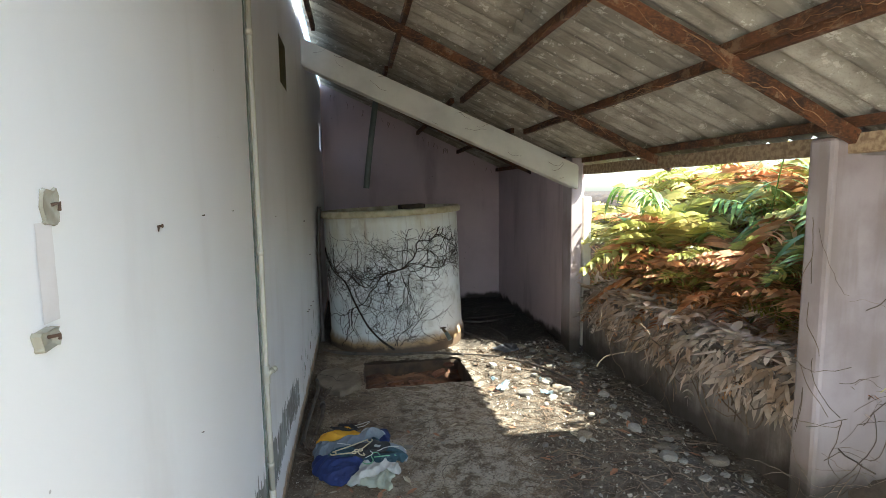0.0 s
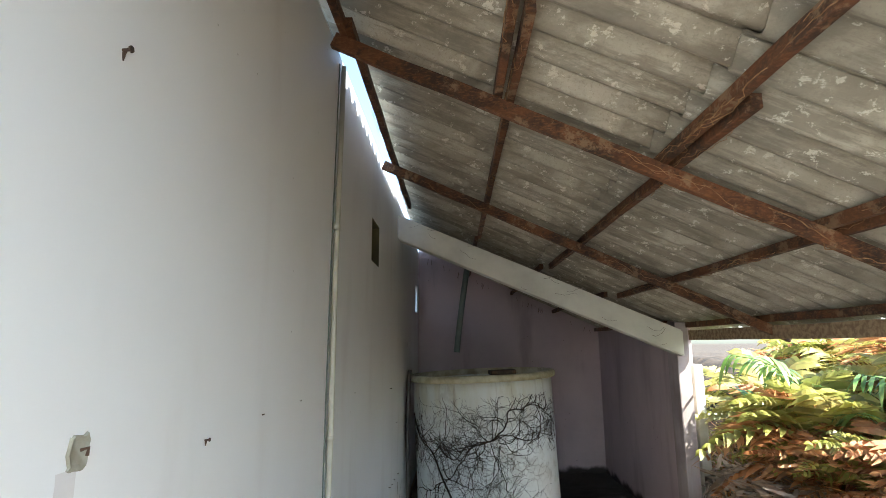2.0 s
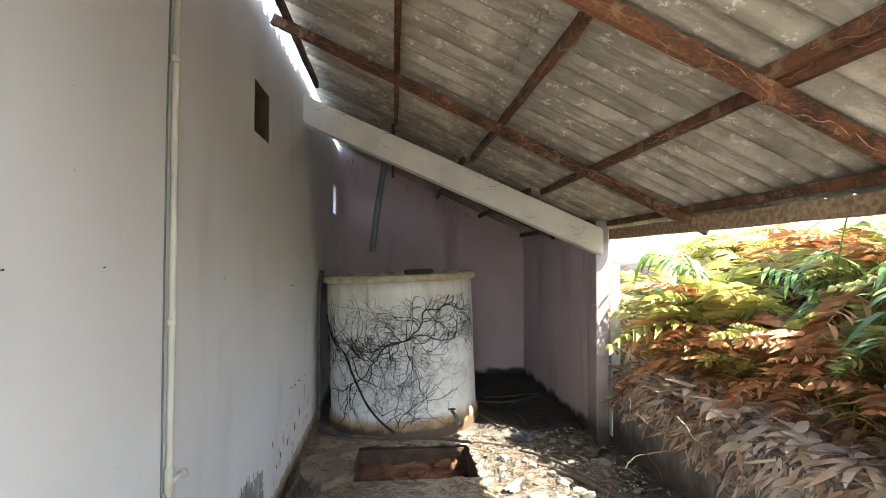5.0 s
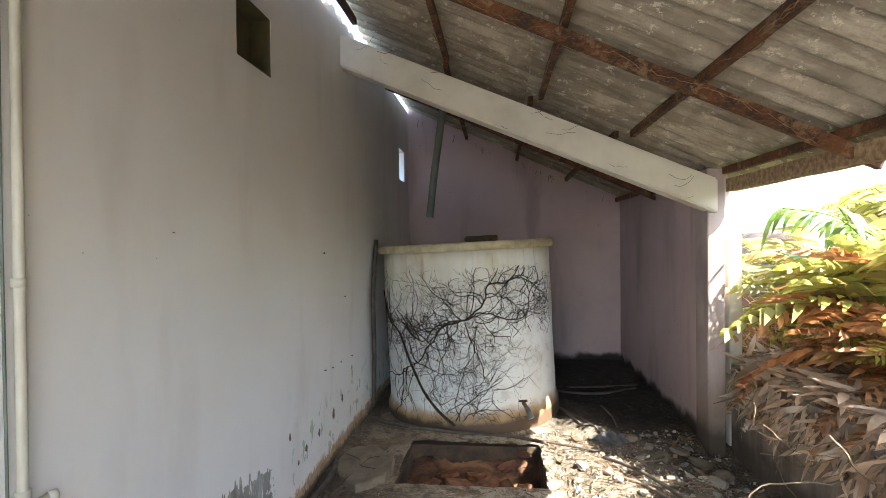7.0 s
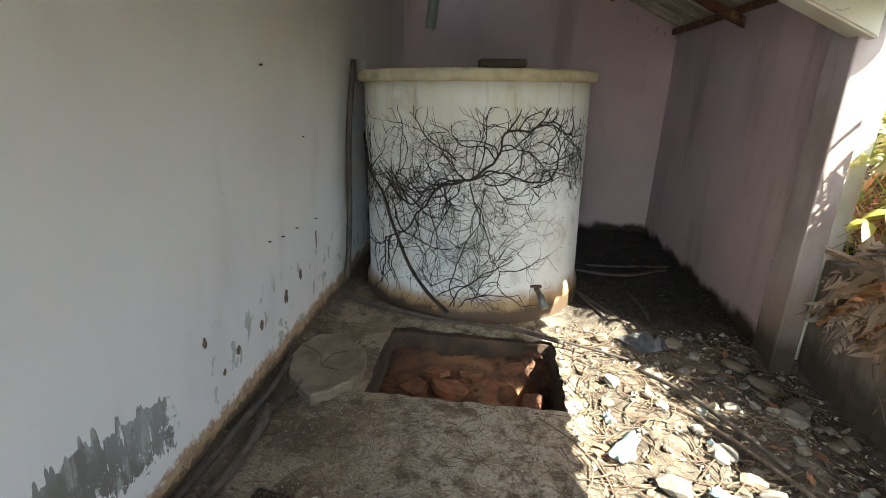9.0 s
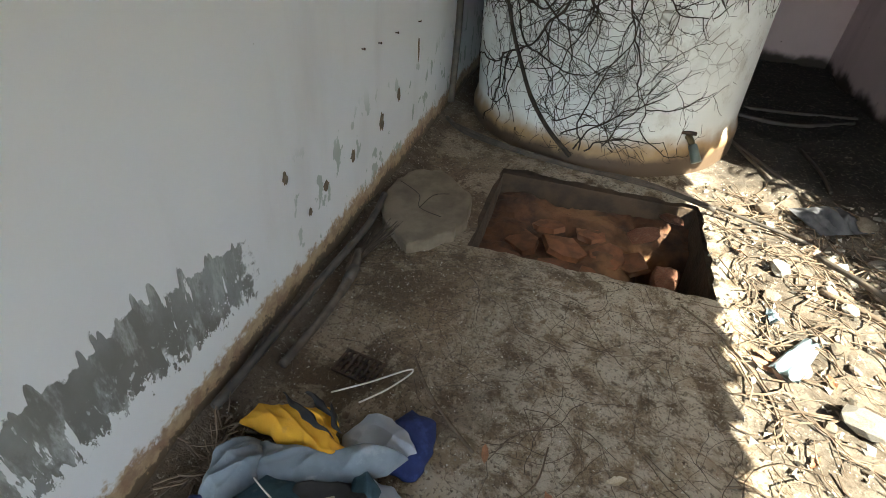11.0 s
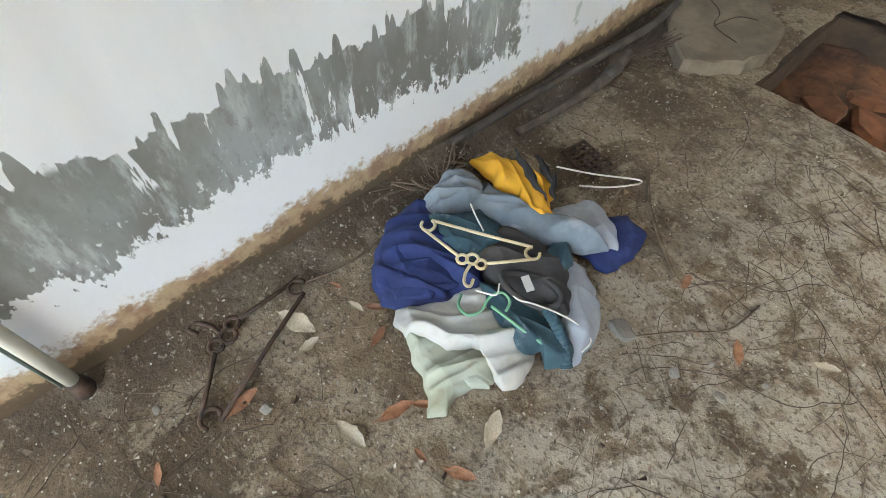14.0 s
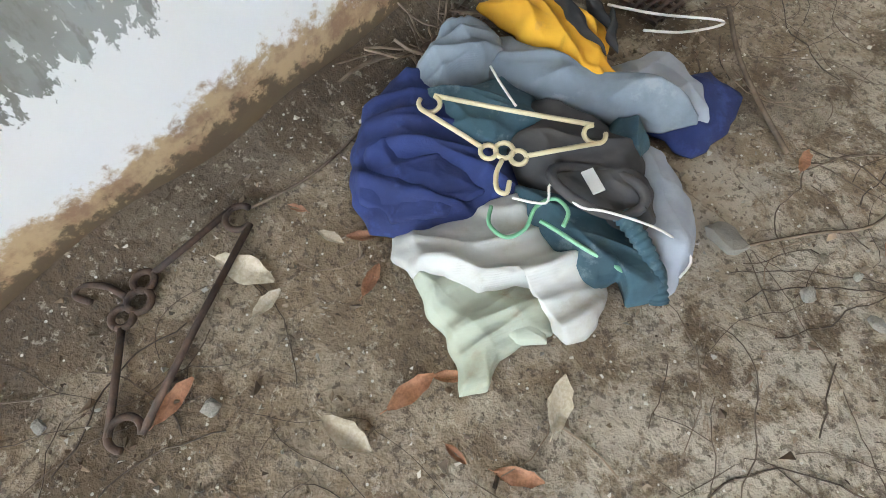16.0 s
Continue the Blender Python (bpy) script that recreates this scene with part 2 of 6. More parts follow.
def asbestos():
    """Grey fibre cement, sooty in long streaks that also paint in rib shading, and freckled with pale lichen."""
    k = Net("weathered_fibre_cement", 0.92)
    c = k.mix(k.step(k.noise(1.6, 6, rough=0.65), 0.35, 0.65), (0.30, 0.265, 0.205), (0.47, 0.425, 0.345))
    c = k.mix(k.calc("MULTIPLY", k.step(k.noise(4.5, 8, (0.35, 1, 1), 0.72), 0.47, 0.60), 0.6), c, (0.19, 0.165, 0.127))
    c = k.mix(k.calc("MULTIPLY", k.step(k.noise(1.4, 5, (1, 1, 1), 0.6, 0.5), 0.56, 0.68), 0.6), c, (0.13, 0.113, 0.09))
    # finer streaks down the slope: dirt, with the ribs' shading put into the colour
    c = k.mix(k.calc("MULTIPLY", k.step(k.noise(11, 6, (0.10, 1, 0.10), 0.7), 0.50, 0.60), 0.55), c, (0.14, 0.12, 0.092))
    c = k.mix(k.calc("MULTIPLY", k.step(k.noise(17, 7, (0.8, 1, 1), 0.72), 0.575, 0.62), 0.75), c, (0.62, 0.575, 0.485))
    c = k.mix(k.calc("MULTIPLY", k.step(k.noise(75, 5, rough=0.7), 0.52, 0.66), 0.45), c, (0.21, 0.18, 0.14))
    return k.done(k.vary(c, 0.25), k.noise(45, 6, rough=0.7), 0.7, 0.004)


def rough_timber():
    k = Net("old_red_brown_timber", 0.75)
    g = k.noise(5, 7, rough=0.65)
    w = k.noise(110, 4, (0.4, 0.4, 1.0))
    c = k.mix(k.step(g, 0.38, 0.62), (0.125, 0.047, 0.018), (0.035, 0.017, 0.010))
    c = k.mix(k.calc("MULTIPLY", k.step(w, 0.47, 0.67), 0.45), c, (0.21, 0.090, 0.034))
    c = k.mix(k.calc("MULTIPLY", k.step(k.noise(9, 7, rough=0.72), 0.54, 0.63), 0.65), c, (0.25, 0.165, 0.095))
    c = k.mix(k.calc("MULTIPLY", k.step(k.noise(23, 7, rough=0.72), 0.56, 0.66), 0.7), c, (0.028, 0.017, 0.011))
    return k.done(k.vary(c, 0.4), k.calc("ADD", w, k.noise(30, 5)), 0.6, 0.004)


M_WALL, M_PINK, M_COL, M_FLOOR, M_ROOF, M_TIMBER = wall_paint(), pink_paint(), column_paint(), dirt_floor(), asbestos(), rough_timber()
M_BEAM = simple("chalky_white_concrete", (0.74, 0.72, 0.64), (0.62, 0.60, 0.53), 3, 0.75, c3=(0.48, 0.45, 0.38), bump=0.3)
def streaked_wall():
    k = Net("streaked_concrete", 0.9)
    z = k.axis(2)
    c = k.mix(k.step(k.noise(4, 7, (1, 1, 0.25), 0.65), 0.35, 0.65), (0.33, 0.28, 0.24), (0.17, 0.135, 0.11))
    c = k.mix(k.calc("MULTIPLY", k.step(k.noise(14, 6, (1, 1, 0.12)), 0.5, 0.7), 0.6), c, (0.42, 0.37, 0.33))
    # the concrete turns darker towards the bottom
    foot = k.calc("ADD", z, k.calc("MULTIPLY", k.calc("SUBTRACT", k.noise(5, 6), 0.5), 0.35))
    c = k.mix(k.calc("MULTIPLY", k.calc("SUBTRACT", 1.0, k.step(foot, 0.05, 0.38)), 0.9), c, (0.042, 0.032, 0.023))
    return k.done(c, k.noise(18, 7), 0.6, 0.01)


M_LOWWALL = streaked_wall()
M_LICHEN = simple("dead_root_crust", (0.40, 0.29, 0.17), (0.22, 0.14, 0.08), 30, 0.9, vary=0.4)
M_SOIL = simple("red_soil", (0.125, 0.056, 0.028), (0.05, 0.027, 0.017), 9, 0.95, bump=0.8, dist=0.02, c3=(0.23, 0.12, 0.06))
M_EARTH = simple("bank_earth", (0.030, 0.020, 0.013), (0.085, 0.058, 0.036), 4, 0.95, bump=0.8, dist=0.03)
M_LINING = simple("wet_dark_earth", (0.050, 0.034, 0.023), (0.085, 0.055, 0.033), 7, 0.9, bump=0.8, dist=0.02)
M_PVC = simple("grey_green_plastic_pipe", (0.13, 0.16, 0.14), (0.10, 0.12, 0.105), 6, 0.45, bump=0.05)
M_PVCW = simple("yellowed_white_plastic_pipe", (0.55, 0.53, 0.44), (0.44, 0.42, 0.34), 4, 0.45, bump=0.05)
M_HOSE = simple("black_hose", (0.05, 0.042, 0.035), (0.09, 0.072, 0.055), 12, 0.6, bump=0.2)
M_RUST = simple("rusty_iron", (0.085, 0.048, 0.030), (0.042, 0.027, 0.019), 40, 0.8, bump=0.5)
M_BRICK = simple("broken_red_brick", (0.20, 0.08, 0.043), (0.13, 0.055, 0.032), 14, 0.9, vary=0.3, bump=0.9, dist=0.012, c3=(0.20, 0.10, 0.06))


# ---- mesh helpers ----
def link(name, bm, mat, parent=None, label="", smooth=False):
    me = bpy.data.meshes.new(name)
    bm.normal_update()
    bm.to_mesh(me)
    bm.free()
    me.materials.append(mat)
    if smooth:
        me.polygons.foreach_set("use_smooth", [True] * len(me.polygons))
    ob = new(name, me)
    if parent is not None:
        ob.parent = parent
    if label:
        ob["label"] = label
    return ob


def part(name, bm, mat, parent, label="", smooth=False):
    return link(name, bm, mat, parent, label, smooth)


def thing(name, label, category, group="", kind="", at=(0, 0, 0)):
    e = new(name)
    e.empty_display_size = 0.05
    e.location = at
    return tagged(e, label, category, group, kind)


def box(bm, x0, x1, y0, y1, z0, z1, bevel=0.0):
    r = bmesh.ops.create_cube(bm, size=1.0)
    vs = r["verts"]
    for v in vs:
        v.co = Vector(((x0 + x1) / 2 + v.co.x * (x1 - x0), (y0 + y1) / 2 + v.co.y * (y1 - y0), (z0 + z1) / 2 + v.co.z * (z1 - z0)))
    if bevel:
        es = list({e for v in vs for e in v.link_edges})
        bmesh.ops.bevel(bm, geom=es, offset=bevel, segments=2, affect="EDGES", profile=0.5)
    return vs


def tube(bm, pts, radii, sides=8, caps=True):
    """A round tube along points; radii one number or one a point."""
    pts = [Vector(p) for p in pts]
    if isinstance(radii, (int, float)):
        radii = [radii] * len(pts)
    rings, up = [], None
    for i, p in enumerate(pts):
        d = (pts[min(i + 1, len(pts) - 1)] - pts[max(i - 1, 0)])
        d = d.normalized() if d.length > 1e-9 else Vector((0, 0, 1))
        if up is None:
            up = d.orthogonal().normalized()
        a = (up - d * up.dot(d))
        a = a.normalized() if a.length > 1e-6 else d.orthogonal().normalized()
        up = a
        b = d.cross(a)
        rings.append([bm.verts.new(p + (a * math.cos(2 * math.pi * k / sides) + b * math.sin(2 * math.pi * k / sides)) * radii[i]) for k in range(sides)])
    for r, s in zip(rings, rings[1:]):
        for k in range(sides):
            bm.faces.new((r[k], r[(k + 1) % sides], s[(k + 1) % sides], s[k]))
    if caps:
        bm.faces.new(rings[0][::-1])
        bm.faces.new(rings[-1])


def smooth_line(pts, n=6):
    """Catmull-Rom through points."""
    pts = [Vector(p) for p in pts]
    out = []
    for i in range(len(pts) - 1):
        a, b, c, d = pts[max(i - 1, 0)], pts[i], pts[i + 1], pts[min(i + 2, len(pts) - 1)]
        for j in range(n):
            t = j / n
            out.append(0.5 * ((2 * b) + (c - a) * t + (2 * a - 5 * b + 4 * c - d) * t * t + (3 * b - a - 3 * c + d) * t ** 3))
    return out + [pts[-1]]


def holed_wall(bm, axis, face, back, us, zs, holes):
    """A wall across the given axis from face to back, split at us and zs, with the cells named in holes left open."""
    def pt(d, u, z):
        return (d, u, z) if axis == "x" else (u, d, z)
    vs = {}

    def v(d, i, j):
        if (d, i, j) not in vs:
            vs[(d, i, j)] = bm.verts.new(pt(face if d == 0 else back, us[i], zs[j]))
        return vs[(d, i, j)]
    nu, nz = len(us) - 1, len(zs) - 1
    full = lambda i, j: 0 <= i < nu and 0 <= j < nz and (i, j) not in holes
    for i in range(nu):
        for j in range(nz):
            if not full(i, j):
                continue
            for d in (0, 1):
                bm.faces.new((v(d, i, j), v(d, i + 1, j), v(d, i + 1, j + 1), v(d, i, j + 1)))
            for di, dj, a, b in ((-1, 0, (i, j), (i, j + 1)), (1, 0, (i + 1, j), (i + 1, j + 1)), (0, -1, (i, j), (i + 1, j)), (0, 1, (i, j + 1), (i + 1, j + 1))):
                if not full(i + di, j + dj):
                    bm.faces.new((v(0, *a), v(0, *b), v(1, *b), v(1, *a)))
    bmesh.ops.recalc_face_normals(bm, faces=bm.faces)


# ---- the shell: walls, floor, beam, columns ----
WALL, BACK, RIGHT, LOW = -0.49, 8.65, 2.47, 2.62
K = 0.45                     # the roof falls this much a metre towards the garden


def roof_z(x, c):
    return c - K * x


bm = bmesh.new()
holed_wall(bm, "x", WALL, WALL - 0.15, [-3.2, 3.73, 4.12, 6.79, 6.82, 6.90, 6.93, 7.95, 8.32, BACK + 0.15], [-0.8, 1.88, 1.92, 2.0, 2.04, 2.52, 2.63, 2.93, 2.96, 3.56],
           {(1, 6), (1, 7), (7, 5), (7, 6), (3, 3), (5, 1)})
tagged(link("wall_west", bm, M_WALL), "long white painted house wall peeling grey and brown at its foot", "wall", kind="structure")

bm = bmesh.new()
holed_wall(bm, "y", BACK, BACK + 0.15, [WALL, RIGHT + 0.2], [-0.8, 3.7], set())
tagged(link("wall_north", bm, M_PINK), "faded pink plaster end wall with a black foot", "wall", kind="structure")
bm = bmesh.new()
box(bm, RIGHT, RIGHT + 0.2, 5.75, BACK, -0.8, 2.26)
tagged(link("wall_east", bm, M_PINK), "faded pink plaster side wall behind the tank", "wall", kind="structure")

bm = bmesh.new()
vs = box(bm, WALL, 2.45, 5.42, 5.60, 0, 1)
for v in vs:
    v.co.z = 3.195 - 0.426 * v.co.x - (0.0 if v.co.z > 0.5 else 0.265)
bmesh.ops.bevel(bm, geom=list(bm.edges), offset=0.012, segments=2, affect="EDGES")
tagged(link("sloping_beam", bm, M_BEAM), "whitewashed sloping concrete beam with dead roots and stains", "beam", kind="structure")

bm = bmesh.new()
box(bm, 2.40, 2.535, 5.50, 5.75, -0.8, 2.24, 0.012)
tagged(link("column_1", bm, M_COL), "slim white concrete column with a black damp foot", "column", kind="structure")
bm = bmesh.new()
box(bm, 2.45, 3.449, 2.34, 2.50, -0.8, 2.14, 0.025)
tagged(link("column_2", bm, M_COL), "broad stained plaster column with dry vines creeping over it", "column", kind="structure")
bm = bmesh.new()
vs = box(bm, 2.60, 3.445, 2.328, 2.498, 2.03, 2.20, 0.03)
bmesh.ops.subdivide_edges(bm, edges=bm.edges[:], cuts=4, use_grid_fill=True)
for v in bm.verts:
    v.co.z += 0.03 * noise.noise((v.co.x * 9, v.co.y * 9, 0)) * (1 if v.co.z < 2.1 else 0)
    v.co.y -= 0.006 * noise.noise((v.co.x * 14, v.co.z * 14, 3)) if v.co.y < 2.34 else 0
tagged(link("column_cap", bm, simple("rough_grey_mortar", (0.30, 0.27, 0.25), (0.20, 0.175, 0.16), 9, 0.95, bump=0.8, dist=0.01), smooth=True), "rough grey mortar packed on top of the column", "mortar", kind="structure")
bm = bmesh.new()
box(bm, LOW, LOW + 0.16, 2.50, 5.62, -0.8, 0.70, 0.01)
tagged(link("wall_low", bm, M_LOWWALL), "low streaked concrete parapet with a dark foot holding back the fern bank", "wall", kind="structure")

# unseen wall, added to block sunlight from the broad column's near face
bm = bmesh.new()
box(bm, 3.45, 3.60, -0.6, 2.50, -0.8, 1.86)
tagged(link("wall_east_2", bm, M_COL), "unseen wall added to keep the sun off the column", "wall", kind="structure")

# floor with a rectangular pit
PIT = (0.045, 1.10, 4.86, 5.63)


def floor_z(x, y):
    r = max(0.0, min(1.0, (x - 1.15) / 0.35))
    z = 0.012 * (noise.noise((x * 2.2, y * 2.2, 0)) + 0.5 * noise.noise((x * 6, y * 6, 3)))
    z += r * (0.025 + 0.035 * noise.noise((x * 3, y * 3, 7)) + 0.02 * noise.noise((x * 9, y * 9, 1)))
    z += 0.045 * max(0.0, 1 - (x - WALL) / 0.13) ** 1.5 * (0.7 + 0.6 * noise.noise((3, y * 4, 0)))
    z -= 0.05 * max(0.0, min(1.0, (x - 2.15) / 0.3)) * (0 if y > 5.6 else 1)
    return z


def snap_line(a, b, step, marks):
    n = int((b - a) / step)
    g = [a + (b - a) * i / n for i in range(n + 1)]
    for m in marks:
        j = min(range(len(g)), key=lambda i: abs(g[i] - m))
        g[j] = m
    return g


gx, gy = snap_line(WALL - 0.02, 2.66, 0.04, PIT[:2]), snap_line(-3.2, BACK + 0.02, 0.045, PIT[2:])
bm = bmesh.new()
def chipped(x, y):
    """The slab's broken edge round the pit."""
    ex = (x == PIT[0] and -1 or x == PIT[1] and 1 or 0) if PIT[2] <= y <= PIT[3] else 0
    ey = (y == PIT[2] and -1 or y == PIT[3] and 1 or 0) if PIT[0] <= x <= PIT[1] else 0
    w = 0.028 * max(0, noise.noise((x * 9, y * 9, 2)) + 0.25)
    return x + ex * w, y + ey * w, floor_z(x, y) - (0.012 if ex or ey else 0) * (0.5 + noise.noise((x * 14, y * 14, 0)))


grid = [[bm.verts.new(chipped(x, y)) for y in gy] for x in gx]
for i in range(len(gx) - 1):
    for j in range(len(gy) - 1):
        cx, cy = (gx[i] + gx[i + 1]) / 2, (gy[j] + gy[j + 1]) / 2
        if not (PIT[0] < cx < PIT[1] and PIT[2] < cy < PIT[3]):
            bm.faces.new((grid[i][j], grid[i + 1][j], grid[i + 1][j + 1], grid[i][j + 1]))
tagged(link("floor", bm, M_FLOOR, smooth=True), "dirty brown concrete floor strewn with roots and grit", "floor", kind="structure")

# the pit's lining and its collapsed red soil
bm = bmesh.new()
for x0, x1, y0, y1 in ((PIT[0] - 0.1, PIT[0], PIT[2] - 0.1, PIT[3] + 0.1), (PIT[1], PIT[1] + 0.1, PIT[2] - 0.1, PIT[3] + 0.1), (PIT[0], PIT[1], PIT[2] - 0.1, PIT[2]), (PIT[0], PIT[1], PIT[3], PIT[3] + 0.1)):
    box(bm, x0, x1, y0, y1, -0.75, -0.035)
pit = tagged(link("floor_pit", bm, M_LINING), "open rectangular pit cut into the concrete floor", "pit", kind="structure")
bm = bmesh.new()
n = 60
g = [[bm.verts.new((PIT[0] + (PIT[1] - PIT[0]) * i / n, PIT[2] + (PIT[3] - PIT[2]) * j / n,
                    -0.20 + 0.05 * noise.noise((i * 0.07, j * 0.07, 5)) + 0.018 * noise.noise((i * 0.35, j * 0.35, 2)) + 0.010 * noise.noise((i * 0.9, j * 0.9, 8)) + 0.16 * max(0, j / n - 0.7) - 0.35 * max(0, min(1, (i / n - 0.74) * 9)) * max(0, min(1, (0.75 - j / n) * 6)))) for j in range(n + 1)] for i in range(n + 1)]
for i in range(n):
    for j in range(n):
        bm.faces.new((g[i][j], g[i + 1][j], g[i + 1][j + 1], g[i][j + 1]))
part("soil", bm, M_SOIL, pit, "loose red soil in the bottom", True)

# ---- the roof: rafters, purlins, corrugated sheets ----
SHEET = 3.366


def timber(name, p, q, w, h, mat, label, group, seed=0):
    """A sawn timber from p to q, whose underside's middle line runs through both."""
    rnd = random.Random(seed)
    p, q = Vector(p), Vector(q)
    d = (q - p).normalized()
    side = d.cross(Vector((0, 0, 1))).normalized()
    up = side.cross(d)
    bm = bmesh.new()
    n = max(2, int((q - p).length / 0.3))
    rings = []
    for i in range(n + 1):
        c = p.lerp(q, i / n) + side * rnd.uniform(-0.003, 0.003) + up * rnd.uniform(-0.003, 0.003)
        rings.append([bm.verts.new(c + side * s * w / 2 + up * u * h) for s, u in ((-1, 0.06), (-0.88, 0), (0.88, 0), (1, 0.06), (1, 1), (-1, 1))])
    for a, b in zip(rings, rings[1:]):
        for k in range(6):
            bm.faces.new((a[k], a[(k + 1) % 6], b[(k + 1) % 6], b[k]))
    bm.faces.new(rings[0])
    bm.faces.new(rings[-1][::-1])
    bmesh.ops.recalc_face_normals(bm, faces=bm.faces)
    return tagged(link(name, bm, mat), label, "timber", group)


RAFTERS = [(-0.35, -0.45, 2.62), (0.92, -0.45, 2.62), (2.285, -0.47, 2.50), (4.03, -0.47, 2.66), (7.05, -0.47, 2.50)]
RAFTER, PURLIN = 3.222, 3.302    # heights of their undersides over the line x = 0
for i, (y, x0, x1) in enumerate(RAFTERS):
    timber("rafter", (x0, y, roof_z(x0, RAFTER)), (x1, y + (0.05 if y == 4.03 else 0), roof_z(x1, RAFTER)), 0.038, 0.072, M_TIMBER, "red-brown sawn rafter webbed with pale dead roots", "roof rafters", i)
# purlins of the near bays lap beside those of the far bays at the second rafter
PURLINS = [(-0.405, -0.45, 2.32), (-0.365, 2.18, 5.42), (0.325, -0.45, 2.42), (0.382, 1.62, 5.42), (0.36, 5.60, 8.64), (1.068, -0.45, 2.36), (1.128, 1.66, 5.42), (1.06, 5.60, 8.64),
           (1.762, -0.45, 2.40), (1.822, 1.55, 5.42), (1.74, 5.60, 8.64), (2.50, -0.45, 5.42), (2.42, 5.76, 8.64)]
for i, (x, y0, y1) in enumerate(PURLINS):
    timber("purlin", (x, y0, roof_z(x, PURLIN)), (x, y1, roof_z(x, PURLIN)), 0.038, 0.054, M_TIMBER, "weathered brown purlin under the roof sheets", "roof purlins", 20 + i)
timber("wall_plate", (2.57, 2.50, 2.05), (2.57, 5.50, 2.05), 0.07, 0.10, M_LICHEN, "rotten pale timber plate above the garden opening", "timber", 50)
timber("wall_plate", (2.57, -0.45, 2.05), (2.57, 2.34, 2.05), 0.07, 0.10, M_LICHEN, "rotten pale timber plate above the garden opening", "timber", 51)

PITCH, AMP = 0.177, 0.034
roof = thing("corrugated_roof", "grey weathered corrugated fibre-cement lean-to roof", "roof", kind="structure")


def sheet_mesh(x0, x1, waves):
    """A corrugated sheet 6 mm thick, along the slope from x0 to x1."""
    bm = bmesh.new()
    n, m = waves * 10, 4
    tops, bots = [], []
    for i in range(n + 1):
        y = PITCH * waves * i / n
        w = AMP * math.cos(2 * math.pi * y / PITCH)
        ys = []
        for j in range(m + 1):
            x = x0 + (x1 - x0) * j / m
            ys.append((bm.verts.new((x, y, roof_z(x, SHEET + AMP) + w)), bm.verts.new((x, y, roof_z(x, SHEET + AMP) + w + 0.007))))
        tops.append(ys)
    for i in range(n):
        for j in range(m):
            a, b, c, d = tops[i][j], tops[i + 1][j], tops[i + 1][j + 1], tops[i][j + 1]
            bm.faces.new((a[0], d[0], c[0], b[0]))
            bm.faces.new((a[1], b[1], c[1], d[1]))
        for j in (0, m):
            a, b = tops[i][j], tops[i + 1][j]
            bm.faces.new((a[0], b[0], b[1], a[1]))
    for i in (0, n):
        for j in range(m):
            a, b = tops[i][j], tops[i][j + 1]
            bm.faces.new((a[0], b[0], b[1], a[1]))
    bmesh.ops.recalc_face_normals(bm, faces=bm.faces)
    me = bpy.data.meshes.new("roof_sheet")
    bm.to_mesh(me)
    bm.free()
    me.materials.append(M_ROOF)
    me.polygons.foreach_set("use_smooth", [abs(p.normal.z) > 0.3 for p in me.polygons])
    return me


# the near lower sheets get an added long overhang that shades the column
upper, upper_far, upper_near, lower, lower_shading = sheet_mesh(-0.405, 1.16, 6), sheet_mesh(-0.46, 1.16, 6), sheet_mesh(-0.66, 1.16, 6), sheet_mesh(1.02, 2.75, 6), sheet_mesh(1.02, 3.62, 6)
STEP = PITCH * 5
for k in range(4, 14):
    y = 2.40 + STEP * (k - 7)
    if y > BACK - 0.1:
        break
    for me, dz in ((upper_far if y > 4.9 else upper if k >= 7 else upper_near, 0.012), (lower if k >= 7 else lower_shading, 0.0)):
        s = new("roof_sheet", me)
        s.parent = roof
        s.location = (random.uniform(-0.02, 0.02), y + random.uniform(-0.004, 0.004), dz + 0.006 * (k % 2))
        s.rotation_euler = (0, radians(random.uniform(-0.25, 0.25)), 0)

